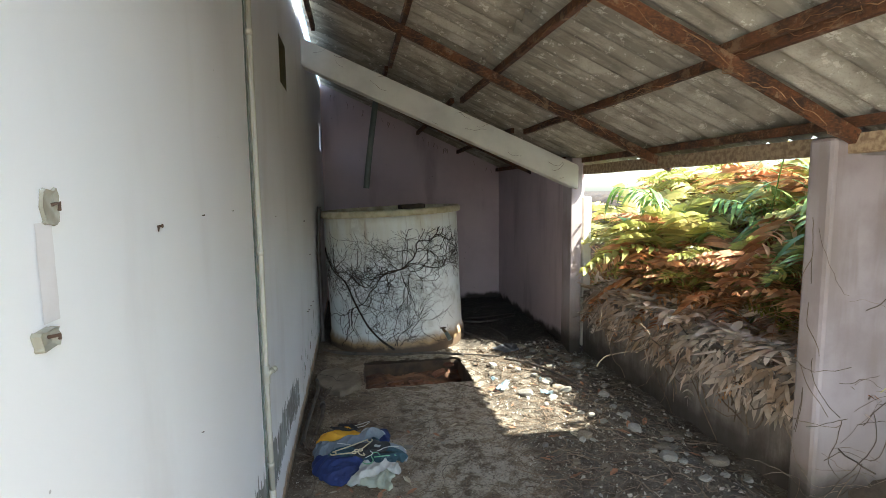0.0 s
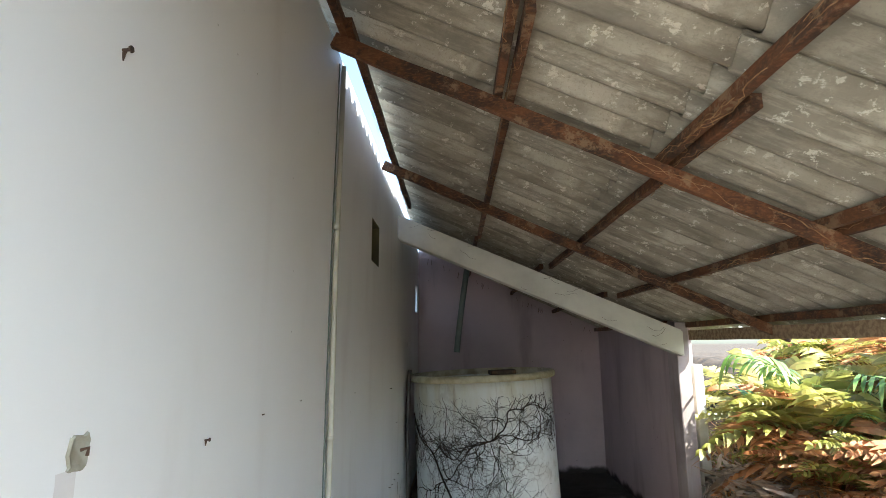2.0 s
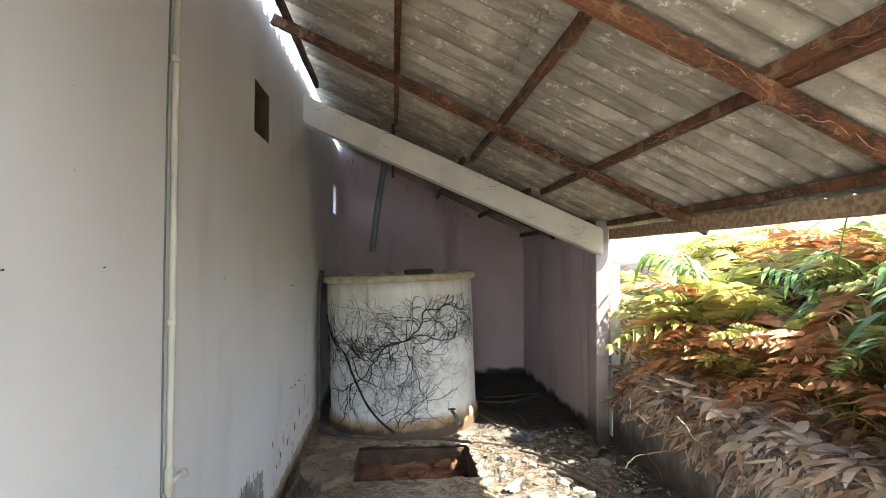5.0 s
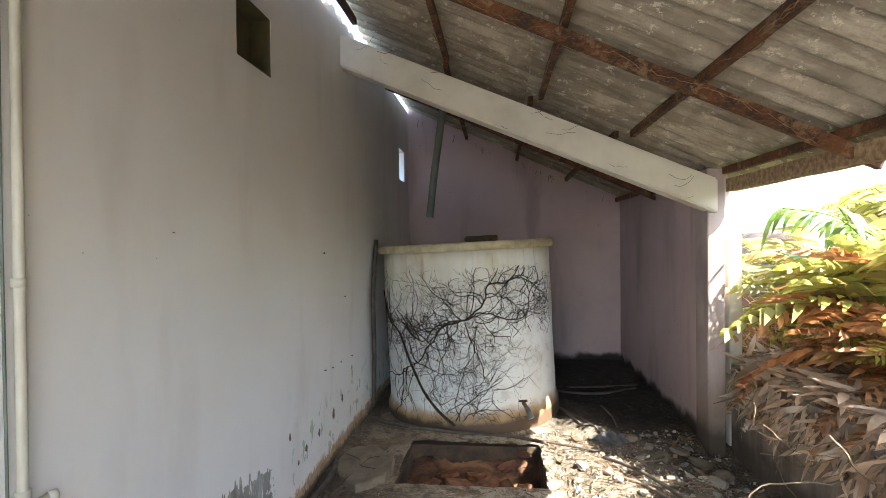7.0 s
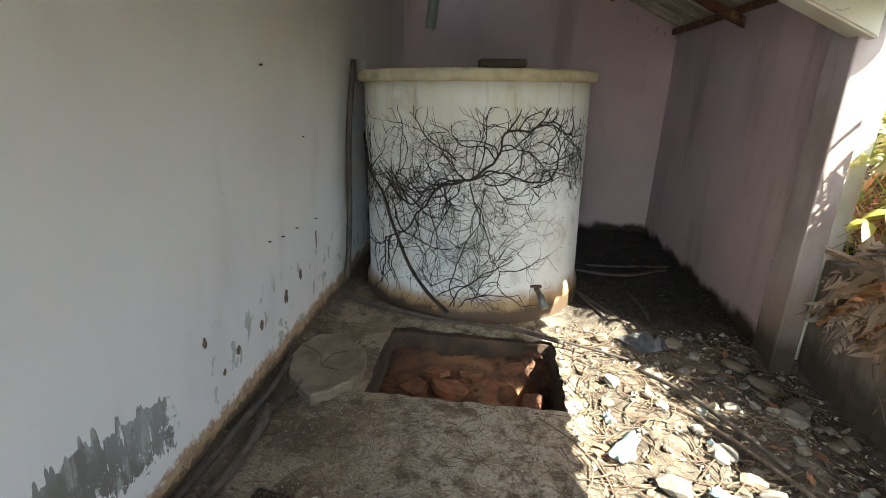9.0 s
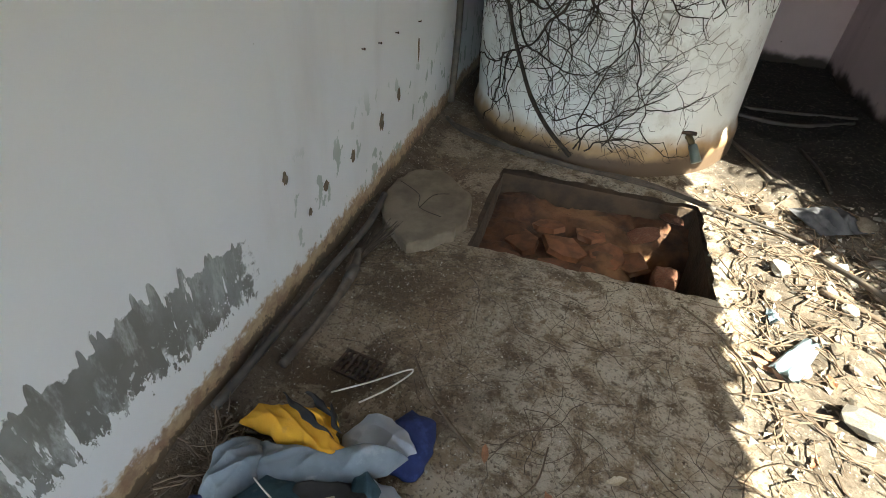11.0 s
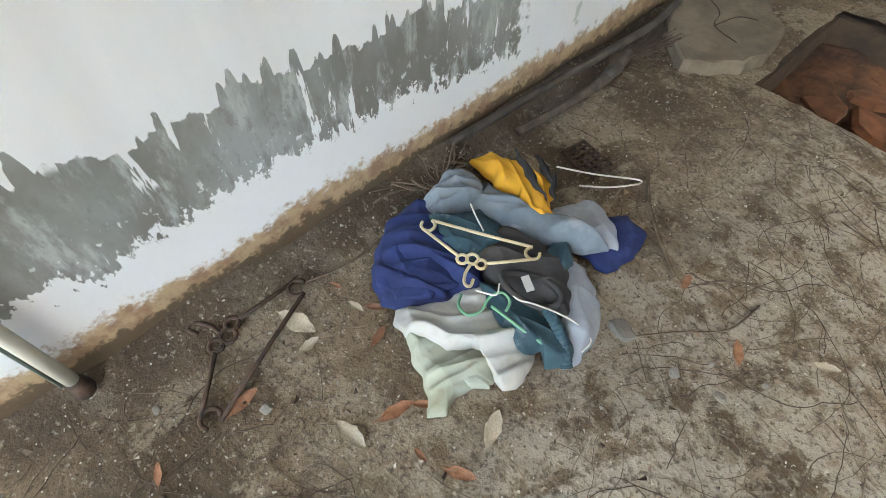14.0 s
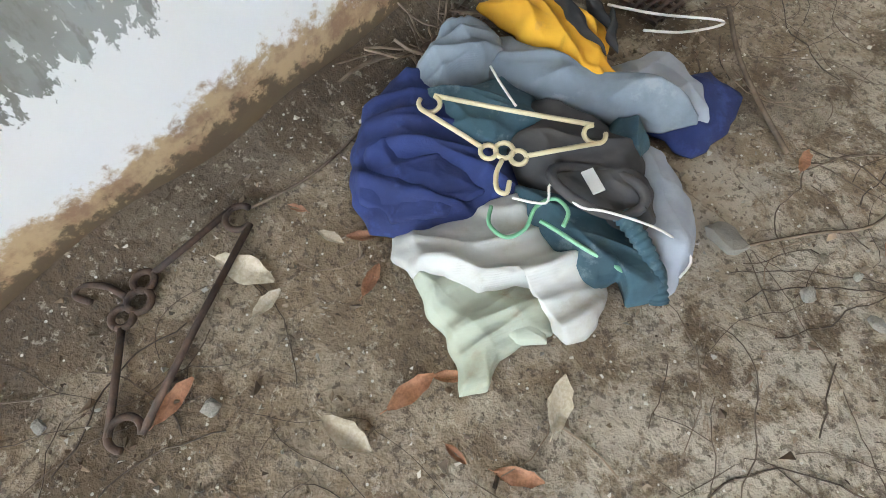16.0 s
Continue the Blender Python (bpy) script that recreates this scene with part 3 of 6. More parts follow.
# ---- the water tank ----
def tank_paint():
    k = Net("limewashed_tank", 0.6)
    z = k.axis(2)
    c = k.mix(k.step(k.noise(1.3, 5), 0.35, 0.65), (0.80, 0.81, 0.80), (0.71, 0.71, 0.67))
    up = k.step(z, 1.0, 1.5)
    c = k.mix(k.calc("MULTIPLY", up, k.calc("ADD", 0.2, k.calc("MULTIPLY", k.step(k.noise(6, 6, (1, 1, 0.2)), 0.4, 0.7), 0.5))), c, (0.55, 0.49, 0.33))
    c = k.mix(k.calc("MULTIPLY", k.step(k.noise(9, 6, (1, 1, 0.12)), 0.58, 0.72), k.calc("MULTIPLY", up, 0.6)), c, (0.27, 0.16, 0.09))
    c = k.mix(k.calc("MULTIPLY", k.step(k.noise(5, 7, rough=0.7), 0.55, 0.66), 0.4), c, (0.42, 0.38, 0.31))
    foot = k.calc("ADD", z, k.calc("MULTIPLY", k.noise(6, 6), 0.16))
    c = k.mix(k.calc("SUBTRACT", 1.0, k.step(foot, 0.20, 0.32)), c, (0.36, 0.235, 0.115))
    c = k.mix(k.calc("SUBTRACT", 1.0, k.step(foot, 0.14, 0.215)), c, (0.085, 0.055, 0.033))
    web = k.calc("SUBTRACT", 1.0, k.step(k.cells(11, (1, 1, 1.2), "DISTANCE_TO_EDGE"), 0.0, 0.05))
    where = k.calc("MULTIPLY", k.step(k.noise(3.2, 6, rough=0.7), 0.46, 0.58), k.calc("MULTIPLY", k.step(z, 0.35, 0.75), k.calc("SUBTRACT", 1.0, k.step(z, 1.15, 1.4))))
    c = k.mix(k.calc("MULTIPLY", k.calc("MULTIPLY", web, where), 0.75), c, (0.10, 0.075, 0.05))
    c = k.mix(k.calc("MULTIPLY", where, 0.22), c, (0.24, 0.19, 0.13))
    return k.done(c, k.noise(30, 5), 0.25, 0.004)


M_TANK = tank_paint()
TC, TR, TH = Vector((0.43, 6.66, 0)), 0.85, 1.665
tank = thing("water_tank", "round white limewashed concrete water tank overgrown with dead roots", "water tank", at=tuple(TC))


def lathe(bm, profile, sides=72, wob=0.0):
    rings = [[bm.verts.new(((r + wob * noise.noise((math.cos(a) * 2, math.sin(a) * 2, z * 2))) * math.cos(a), (r + wob * noise.noise((math.cos(a) * 2, math.sin(a) * 2, z * 2))) * math.sin(a), z))
              for a in (2 * math.pi * k / sides for k in range(sides))] for r, z in profile]
    for a, b in zip(rings, rings[1:]):
        for k in range(sides):
            bm.faces.new((a[k], a[(k + 1) % sides], b[(k + 1) % sides], b[k]))


bm = bmesh.new()
lathe(bm, [(0.875, -0.05), (0.875, 0.10), (0.86, 0.145), (0.85, 0.17), (TR, 0.3), (TR, 0.7), (TR + 0.004, 1.1), (TR, 1.5), (TR, TH - 0.055), (TR - 0.06, TH - 0.055), (TR - 0.07, 0.9), (0, 0.9)], 72, 0.006)
part("body", bm, M_TANK, tank, smooth=True)
M_RIM = simple("mossy_yellowed_rim", (0.56, 0.50, 0.34), (0.40, 0.34, 0.21), 8, 0.8, c3=(0.25, 0.19, 0.11))
bm = bmesh.new()
lathe(bm, [(TR - 0.05, TH - 0.06), (TR + 0.045, TH - 0.055), (TR + 0.052, TH - 0.03), (TR + 0.05, TH + 0.005), (TR + 0.03, TH + 0.02), (TR - 0.05, TH + 0.02), (TR - 0.055, TH - 0.06)], 72, 0.008)
part("rim", bm, M_RIM, tank, "mossy yellowed cement rim", True)
bm = bmesh.new()
lathe(bm, [(TR - 0.075, 1.0), (0.001, 1.0)], 48)
part("water", bm, M_HOSE, tank, "dark stagnant content", True)


# ---- ground outside and the bank ----
def ground_z(x, y):
    if x > LOW + 0.081:
        d = x - (LOW + 0.15) - 0.95 * max(0, min(1, (2.46 - y) / 0.12))
        if d < -0.1:
            return -0.06
        z = 0.52 + 0.72 * max(0, min(d, 1.7)) - 0.02 * max(0, min(d, 30) - 1.7)
        return z + 0.10 * noise.noise((x * 1.3, y * 1.3, 0)) * min(1, max(0, d * 2))
    inside = -0.75 if x > WALL - 0.5 and -3.2 < y < BACK + 0.1 else -0.12
    return inside


def spread(near, far, n):
    return [near + (far - near) * (i / n) ** 3 for i in range(1, n + 1)]


xs = [-x for x in spread(1.2, 400, 14)][::-1] + [-0.45, -0.99, -0.98, 0.5, 1.6, LOW + 0.08, LOW + 0.083] + [LOW + 0.083 + 0.12 * i for i in range(1, 36)] + spread(7.2, 400, 14)
ys = [-y for y in spread(3.4, 400, 14)][::-1] + [-3.4, -3.22, -3.18] + [-3.0 + 0.25 * i for i in range(48)] + [9.05] + spread(9.3, 400, 14)
bm = bmesh.new()
g = [[bm.verts.new((x, y, ground_z(x, y))) for y in ys] for x in xs]
for i in range(len(xs) - 1):
    for j in range(len(ys) - 1):
        bm.faces.new((g[i][j], g[i + 1][j], g[i + 1][j + 1], g[i][j + 1]))
tagged(link("ground", bm, M_EARTH, smooth=True), "dark earth bank rising from the parapet under ferns", "ground", kind="structure")

# ---- small plants and roots ----
def leafy(name, c1, c2, through_share=0.4, rough=0.6, amount=0.7):
    """A thin leaf that lets part of the light through."""
    k = Net(name, rough)
    c = k.island(k.mix(k.step(k.noise(5, 4), 0.35, 0.65), c1, c2), amount)
    k.put(k.b.inputs["Base Color"], c)
    tr = k.n.new("ShaderNodeBsdfTranslucent")
    k.put(tr.inputs["Color"], c)
    mx = k.n.new("ShaderNodeMixShader")
    mx.inputs[0].default_value = through_share
    k.l.new(k.b.outputs[0], mx.inputs[1])
    k.l.new(tr.outputs[0], mx.inputs[2])
    k.l.new(mx.outputs[0], k.n["Material Output"].inputs["Surface"])
    return k.m


M_FERN = leafy("green_fern", (0.22, 0.24, 0.055), (0.42, 0.42, 0.12), 0.5, 0.42, 0.9)
M_FERN_Y = leafy("yellowing_fern", (0.35, 0.36, 0.085), (0.46, 0.37, 0.12), 0.48, 0.45, 0.9)
M_FERN_B = leafy("dead_fern", (0.38, 0.145, 0.05), (0.62, 0.37, 0.18), 0.4, 0.6, 1.0)
M_FERN_G = leafy("grey_dead_fern", (0.56, 0.47, 0.39), (0.30, 0.21, 0.15), 0.25, 0.6, 1.0)
M_BLADE = leafy("broad_blade_leaf", (0.13, 0.24, 0.055), (0.28, 0.36, 0.11), 0.38, 0.35, 0.7)
M_DRY = leafy("dry_leaf_litter", (0.62, 0.52, 0.42), (0.42, 0.29, 0.19), 0.25, 0.8, 0.9)
M_ROOT = simple("dark_dead_root", (0.026, 0.019, 0.014), (0.055, 0.038, 0.025), 20, 0.9)
M_ROOTLET = simple("thin_brown_rootlet", (0.065, 0.046, 0.032), (0.12, 0.088, 0.062), 20, 0.9, island=0.6)
M_WEB = simple("pale_dry_rootlet", (0.34, 0.20, 0.10), (0.20, 0.10, 0.045), 25, 0.9, island=0.5)
M_TWIG = simple("brown_twig", (0.125, 0.088, 0.058), (0.21, 0.155, 0.108), 30, 0.9, island=0.8)


def blade(bm, base, way, up, length, width, bend=0.3, n=4):
    """A pointed leaf blade from base, along way, that droops away from up."""
    way, up = Vector(way).normalized(), Vector(up).normalized()
    side = way.cross(up).normalized()
    left, right = [], []
    for i in range(n + 1):
        t = i / n
        p = Vector(base) + way * length * t - up * bend * length * t * t
        w = width * (math.sin(math.pi * min(1, 0.12 + 0.88 * t)) ** 0.8) / 2
        if i == n:
            left.append(bm.verts.new(p))
            right.append(left[-1])
        else:
            left.append(bm.verts.new(p - side * w + up * w * 0.3))
            right.append(bm.verts.new(p + side * w + up * w * 0.3))
    for i in range(n):
        if i == n - 1:
            bm.faces.new((left[i], right[i], right[i + 1]))
        else:
            bm.faces.new((left[i], right[i], right[i + 1], left[i + 1]))


def frond_mesh(name, mat, length, seed, droop=0.55, pairs=18, ragged=0.0, wide=0.30):
    """A fern frond that arches along +x with a row of narrow leaflets on either side."""
    rnd = random.Random(seed)
    bm = bmesh.new()
    pts = [Vector((length * t * (1 - 0.25 * droop * t), 0.04 * length * math.sin(3 * t + seed), length * (0.75 * t - (0.35 + droop) * t * t))) for t in (i / 10 for i in range(11))]
    tube(bm, pts, [0.006 * (1 - 0.085 * i) for i in range(11)], 4, False)
    line = smooth_line(pts, 4)
    for i in range(pairs):
        t = 0.16 + 0.82 * i / pairs
        j = int(t * (len(line) - 1))
        d = (line[min(j + 1, len(line) - 1)] - line[j - 1]).normalized()
        size = length * wide * math.sin(math.pi * (0.15 + 0.85 * t)) ** 0.75
        for s in (-1, 1):
            if rnd.random() < ragged:
                continue
            side = Vector((0.45, s, 0.12 + rnd.uniform(-0.2, 0.2))).normalized()
            side = (side.x * d + Vector((0, side.y, 0)) + Vector((0, 0, side.z))).normalized()
            blade(bm, line[j], side, (0, 0, 1), size * rnd.uniform(0.8, 1.1), length * 0.05, rnd.uniform(0.1, 0.7), 3)
    me = bpy.data.meshes.new(name)
    bm.to_mesh(me)
    bm.free()
    me.materials.append(mat)
    return me


FRONDS = {"green": [frond_mesh("frond", M_FERN, 0.75, s, 0.5 + 0.1 * s) for s in range(3)],
          "yellow": [frond_mesh("frond", M_FERN_Y, 0.7, s + 5, 0.5 + 0.12 * s) for s in range(3)],
          "dead": [frond_mesh("frond", M_FERN_B, 0.7, s + 9, 0.75 + 0.15 * s, ragged=0.15) for s in range(3)],
          "grey": [frond_mesh("frond", M_FERN_G, 0.75, s + 14, 0.95, ragged=0.2, wide=0.22) for s in range(2)]}
FERN_LABEL = {"green": "lush green fern growing on the earth bank", "yellow": "yellowing fern on the sunlit earth bank",
              "dead": "withered rust-brown fern on the earth bank", "grey": "dead grey fern fronds hanging over the parapet"}


def fern(kind, x, y, size, rnd, out=None, count=9, rise=0):
    f = thing("fern", FERN_LABEL[kind], "fern", "ferns on the bank", at=(x, y, ground_z(x, y) - 0.02))
    f.scale = (size, size, size)
    for i in range(count):
        o = new("frond", rnd.choice(FRONDS[kind] if rnd.random() < 0.85 else FRONDS["dead"]))
        o.parent = f
        a = (out + rnd.uniform(-70, 70)) if out is not None else 360 * i / count + rnd.uniform(-20, 20)
        o.rotation_euler = (radians(rnd.uniform(-20, 20)), radians(rnd.uniform(-45, 15) - rise), radians(a))
        o.scale = (rnd.uniform(0.7, 1.15),) * 3
    return f


rnd = random.Random(11)
for i in range(58):
    x = LOW + 0.75 + 2.4 * (i / 58) ** 0.8 + rnd.uniform(-0.05, 0.15)
    y = rnd.uniform(2.2, 7.6)
    kind = rnd.choices(("green", "yellow", "dead"), (2, 3, 5.5) if x < 3.4 else (3, 5, 4))[0]
    fern(kind, x, y, rnd.uniform(0.5, 0.75) if x < 3.75 else rnd.uniform(0.75, 1.15), rnd)
# unseen ferns further south, added to hold sunlight off the column
for i in range(14):
    x, y = LOW + 1.2 + 1.2 * rnd.random(), rnd.uniform(-2.5, 2.0)
    fern(rnd.choice(("green", "yellow")), x + 0.5, y, rnd.uniform(0.9, 1.4), rnd)
for i in range(18):
    fern("grey" if i % 3 else "dead", LOW + 0.20 + rnd.uniform(0, 0.22), 2.7 + 0.155 * i, rnd.uniform(0.5, 0.8), rnd, 190, 7)
for x, y, s in ((3.25, 5.0, 1.15), (3.3, 5.35, 1.2), (3.25, 4.7, 1.0), (3.4, 5.7, 1.3), (3.35, 4.85, 1.35), (3.45, 4.6, 1.3), (3.4, 5.1, 1.4)):
    fern("yellow" if s > 1.1 else "dead", x, y, s * 1.2, rnd, None, 12, 34)
for i in range(4):
    fern(("dead", "green", "grey")[i % 3], LOW + 0.6 + rnd.uniform(0, 0.35), 2.6 + 0.75 * i, rnd.uniform(0.65, 0.9), rnd, 190, 6)
for i in range(18):
    fern(("yellow", "dead", "green", "grey", "dead")[i % 5], LOW + 0.95 + rnd.uniform(0, 0.8), rnd.uniform(2.4, 6.4), rnd.uniform(0.55, 0.85), rnd, 180, 9)
# taller ferns close to the opening and on the crest
for i in range(15):
    fern(rnd.choice(("green", "yellow", "dead")), LOW + 1.3 + rnd.uniform(0, 1.0), 2.2 + 0.34 * i, rnd.uniform(1.1, 1.5), rnd, None, 11)

# upright clumps that shade the rubble inside
for i in range(14):
    x, y = LOW + 0.36 + 0.45 * rnd.random(), 3.0 + 0.16 * i
    fern(rnd.choice(("yellow", "dead", "dead", "dead")), x, y, rnd.uniform(0.85, 1.15), rnd, None, 10, 32)

# the tallest clumps stand further up the bank
for i in range(6):
    x, y = LOW + 1.05 + 0.5 * rnd.random(), 2.5 + 0.36 * i
    fern(rnd.choice(("green", "yellow", "yellow", "dead")), x, y, rnd.uniform(1.4, 1.7), rnd, None, 12, 35)


def cane_mesh(seed):
    """An arching cane with alternating lance-shaped leaves."""
    rnd = random.Random(seed)
    bm = bmesh.new()
    pts = smooth_line([(0, 0, 0), (0.05, 0, 0.45), (0.2, 0.03, 0.8), (0.5, 0.05, 0.95)], 5)
    tube(bm, pts, 0.006, 5, False)
    for j in range(4, len(pts)):
        for s in (-1, 1):
            if rnd.random() < 0.85:
                blade(bm, pts[j], (0.6, s, rnd.uniform(-0.3, 0.5)), (0, 0, 1), rnd.uniform(0.2, 0.34), 0.042, rnd.uniform(0.2, 0.8), 5)
    me = bpy.data.meshes.new("cane")
    bm.to_mesh(me)
    bm.free()
    me.materials.append(M_BLADE)
    return me


CANES = [cane_mesh(s) for s in range(3)]
for i in range(9):
    x, y = LOW + 0.45 + rnd.uniform(0, 0.8), 2.75 + 0.33 * i
    p = thing("broadleaf_grass", "bright green broad-bladed grass among the ferns", "grass plant", "grass plants on the bank", at=(x, y, ground_z(x, y)))
    for k in range(2):
        o = new("cane", CANES[(i + k) % 3])
        o.parent = p
        o.rotation_euler = (radians(rnd.uniform(-15, 15)), radians(rnd.uniform(-10, 20)), radians(180 + rnd.uniform(-80, 80)))
        o.scale = (rnd.uniform(0.6, 1.1),) * 3

# thin wild grass between the ferns
for mat, count, label in ((M_FERN_Y, 3000, "thin yellow-green wild grass between the ferns"), (M_FERN_B, 3600, "thin withered brown grass between the ferns"), (M_BLADE, 1300, "fresh green grass blades between the ferns")):
    bm = bmesh.new()
    for i in range(count):
        x, y = LOW + 0.25 + 2.4 * rnd.random() ** 1.2, rnd.uniform(2.3, 6.6)
        a = rnd.uniform(0, 6.3)
        blade(bm, (x, y, ground_z(x, y)), (0.6 * math.cos(a), 0.6 * math.sin(a), rnd.uniform(0.3, 1.3)), (-0.3 * math.cos(a), -0.3 * math.sin(a), 1), rnd.uniform(0.15, 0.45), rnd.uniform(0.008, 0.022), rnd.uniform(0.1, 0.8), 4)
    tagged(link("wild_grass", bm, mat), label, "grass", kind="stuff")

# litter of dead leaves on the bank
bm = bmesh.new()
for i in range(3600):
    x, y = LOW + 0.02 + 1.6 * rnd.random() ** 1.5, rnd.uniform(2.3, 6.2)
    a = rnd.uniform(0, 6.3)
    blade(bm, (x, y, ground_z(x, y) + rnd.uniform(0.01, 0.10)), (math.cos(a), math.sin(a), rnd.uniform(-0.4, 0.4)), (rnd.uniform(-0.5, 0.5), rnd.uniform(-0.5, 0.5), 1), rnd.uniform(0.06, 0.2), rnd.uniform(0.025, 0.06), rnd.uniform(-0.3, 0.4), 3)
for i in range(1500):
    x, y = LOW + 0.02 + 0.5 * rnd.random(), rnd.uniform(2.55, 5.45)
    a = rnd.uniform(0, 6.3)
    blade(bm, (x, y, max(0.71, ground_z(x, y)) + rnd.uniform(0.01, 0.13)), (math.cos(a), math.sin(a), rnd.uniform(-0.3, 0.3)), (rnd.uniform(-0.5, 0.5), rnd.uniform(-0.5, 0.5), 1), rnd.uniform(0.10, 0.28), rnd.uniform(0.03, 0.075), rnd.uniform(-0.3, 0.5), 4)
for i in range(700):
    y, z = rnd.uniform(2.55, 5.45), 0.74 - 0.30 * rnd.random() ** 2
    blade(bm, (LOW - 0.01 - 0.05 * rnd.random() + (0.12 if z > 0.70 else 0), y, z), (-0.5, rnd.uniform(-0.8, 0.8), -rnd.uniform(0.2, 1.2)), (-1, 0, 0.4), rnd.uniform(0.06, 0.22), rnd.uniform(0.015, 0.05), rnd.uniform(-0.2, 0.3), 3)
tagged(link("leaf_litter", bm, M_DRY), "thick litter of dry brown leaves on the bank", "leaf litter", kind="stuff")


# ---- dead climber on the tank ----
def on_tank(a, z, lift=0.006):
    """A point of the tank's side: a in degrees from the side that faces the yard, to the east positive."""
    t = radians(a - 90 + 3)
    r = TR + lift + (0.03 if z < 0.14 else 0)
    return Vector((TC.x + r * math.cos(t), TC.y + r * math.sin(t), z))


def creep(bm, a, z, da, dz, length, r, rnd, level=0):
    """A root that wanders over the tank's side and forks."""
    pts, step = [], 0.03
    n = int(length / step)
    ang = math.atan2(dz, da)
    for i in range(n):
        pts.append(on_tank(a, z, 0.003 + r * 0.6))
        ang += rnd.gauss(0, 0.27)
        a += math.degrees(step * math.cos(ang) / TR)
        z += step * math.sin(ang)
        if z < 0.06 or z > 1.46 or abs(a) > 92:
            break
        if level < 3 and rnd.random() < (0.36, 0.36, 0.24)[level]:
            s = ang + rnd.choice((-1, 1)) * rnd.uniform(0.4, 1.1)
            creep(bm, a, z, math.cos(s), math.sin(s), length * rnd.uniform(0.3, 0.65), max(0.0012, r * 0.52), rnd, level + 1)
    if len(pts) > 1:
        tube(bm, pts, [r * (1 - 0.6 * i / len(pts)) for i in range(len(pts))], 4, False)


vine = thing("dead_climber", "dead black climbing roots clinging to the white tank", "dead vine", at=tuple(on_tank(-12, 0.06)))
vine_inv = Matrix.Translation(-vine.location)
rnd = random.Random(4)


def climber(name, jobs, label=""):
    bm = bmesh.new()
    for j in jobs:
        creep(bm, *j[:5], j[5] * (0.72 if j[5] > 0.006 else 0.9), rnd)
    bm.transform(vine_inv)
    return part(name, bm, M_ROOT, vine, label)


bm = bmesh.new()
stem = smooth_line([on_tank(-10, 0.08, 0.03), on_tank(-24, 0.25, 0.02), on_tank(-38, 0.55, 0.015), on_tank(-48, 0.85, 0.012), on_tank(-66, 1.0, 0.012), on_tank(-80, 1.25, 0.012)], 8)
tube(bm, [p + Vector((0.01 * noise.noise(p * 6), 0, 0.02 * noise.noise(p * 5 + Vector((3, 0, 0))))) for p in stem], [0.014 - 0.009 * i / len(stem) for i in range(len(stem))], 6)
bm.transform(vine_inv)
part("stem", bm, M_ROOT, vine, "thick dark main root")
climber("branch", [(-2, 1.0, 1, 0.55, 1.0, 0.016), (-2, 1.0, 1, 0.15, 0.9, 0.013), (0, 1.0, 0.8, 0.9, 0.6, 0.009), (4, 0.98, 1, -0.25, 0.75, 0.008), (0, 1.0, 0.2, 1, 0.5, 0.008)])
climber("branch", [(-2, 1.0, -1, -0.35, 0.9, 0.016), (-2, 1.0, -1, 0.25, 0.8, 0.013), (-30, 0.95, 1, 0.5, 0.5, 0.008), (-36, 1.0, 0.4, 0.8, 0.4, 0.007), (12, 1.05, 0.5, 0.7, 0.5, 0.007), (-4, 1.0, -0.9, -0.8, 0.8, 0.009), (-8, 1.12, -1, 0.5, 0.5, 0.008), (-20, 0.92, -1, 0.2, 0.6, 0.009)])
climber("branch", [(-2, 0.98, 0.1, -1, 0.8, 0.009), (-10, 0.9, -0.4, -1, 0.7, 0.008), (4, 0.95, 0.5, -1, 0.6, 0.007), (-20, 0.8, -0.2, -1, 0.6, 0.007)])
climber("branch", [(-48, 0.85, -0.6, 0.9, 0.5, 0.008), (-48, 0.85, 1, 0.3, 0.7, 0.008), (-58, 0.95, -1, 0.6, 0.5, 0.009), (-40, 0.6, 1, 0.2, 0.6, 0.006), (-62, 1.0, 0.5, 1, 0.4, 0.008), (-66, 1.0, 1, 0.05, 0.6, 0.008)])
climber("branch", [(-10, 0.12, 0.5, 1, 0.6, 0.006), (-8, 0.12, -0.3, 1, 0.6, 0.006), (-6, 0.12, 1, 0.6, 0.5, 0.005), (-16, 0.18, 0.6, 1, 0.6, 0.005), (0, 0.15, 0.4, 1, 0.5, 0.005), (-20, 0.25, 1, 0.2, 0.5, 0.005), (4, 0.14, -0.6, 1, 0.5, 0.004)])
climber("branch", [(30, 1.1, 1, 0.2, 0.6, 0.006), (34, 1.22, 0.4, 1, 0.3, 0.006), (26, 0.95, 1, -0.2, 0.5, 0.005), (45, 1.15, 0.6, 1, 0.3, 0.005)], "thin twiggy branches")
# matted fine rootlets between the branches
for lo, hi, count, mid, spread_z in ((-78, -30, 150, 0.92, 0.12), (-30, 20, 190, 0.97, 0.14), (20, 62, 120, 1.10, 0.12), (-24, 4, 40, 0.32, 0.13)):
    climber("rootlet_mat", [(rnd.uniform(lo, hi), rnd.gauss(mid, spread_z), rnd.uniform(-1, 1), rnd.uniform(-0.9, 1), rnd.uniform(0.08, 0.26), rnd.uniform(0.0012, 0.0034)) for q in range(count)], "matted fine black rootlets")["kind"] = "stuff"


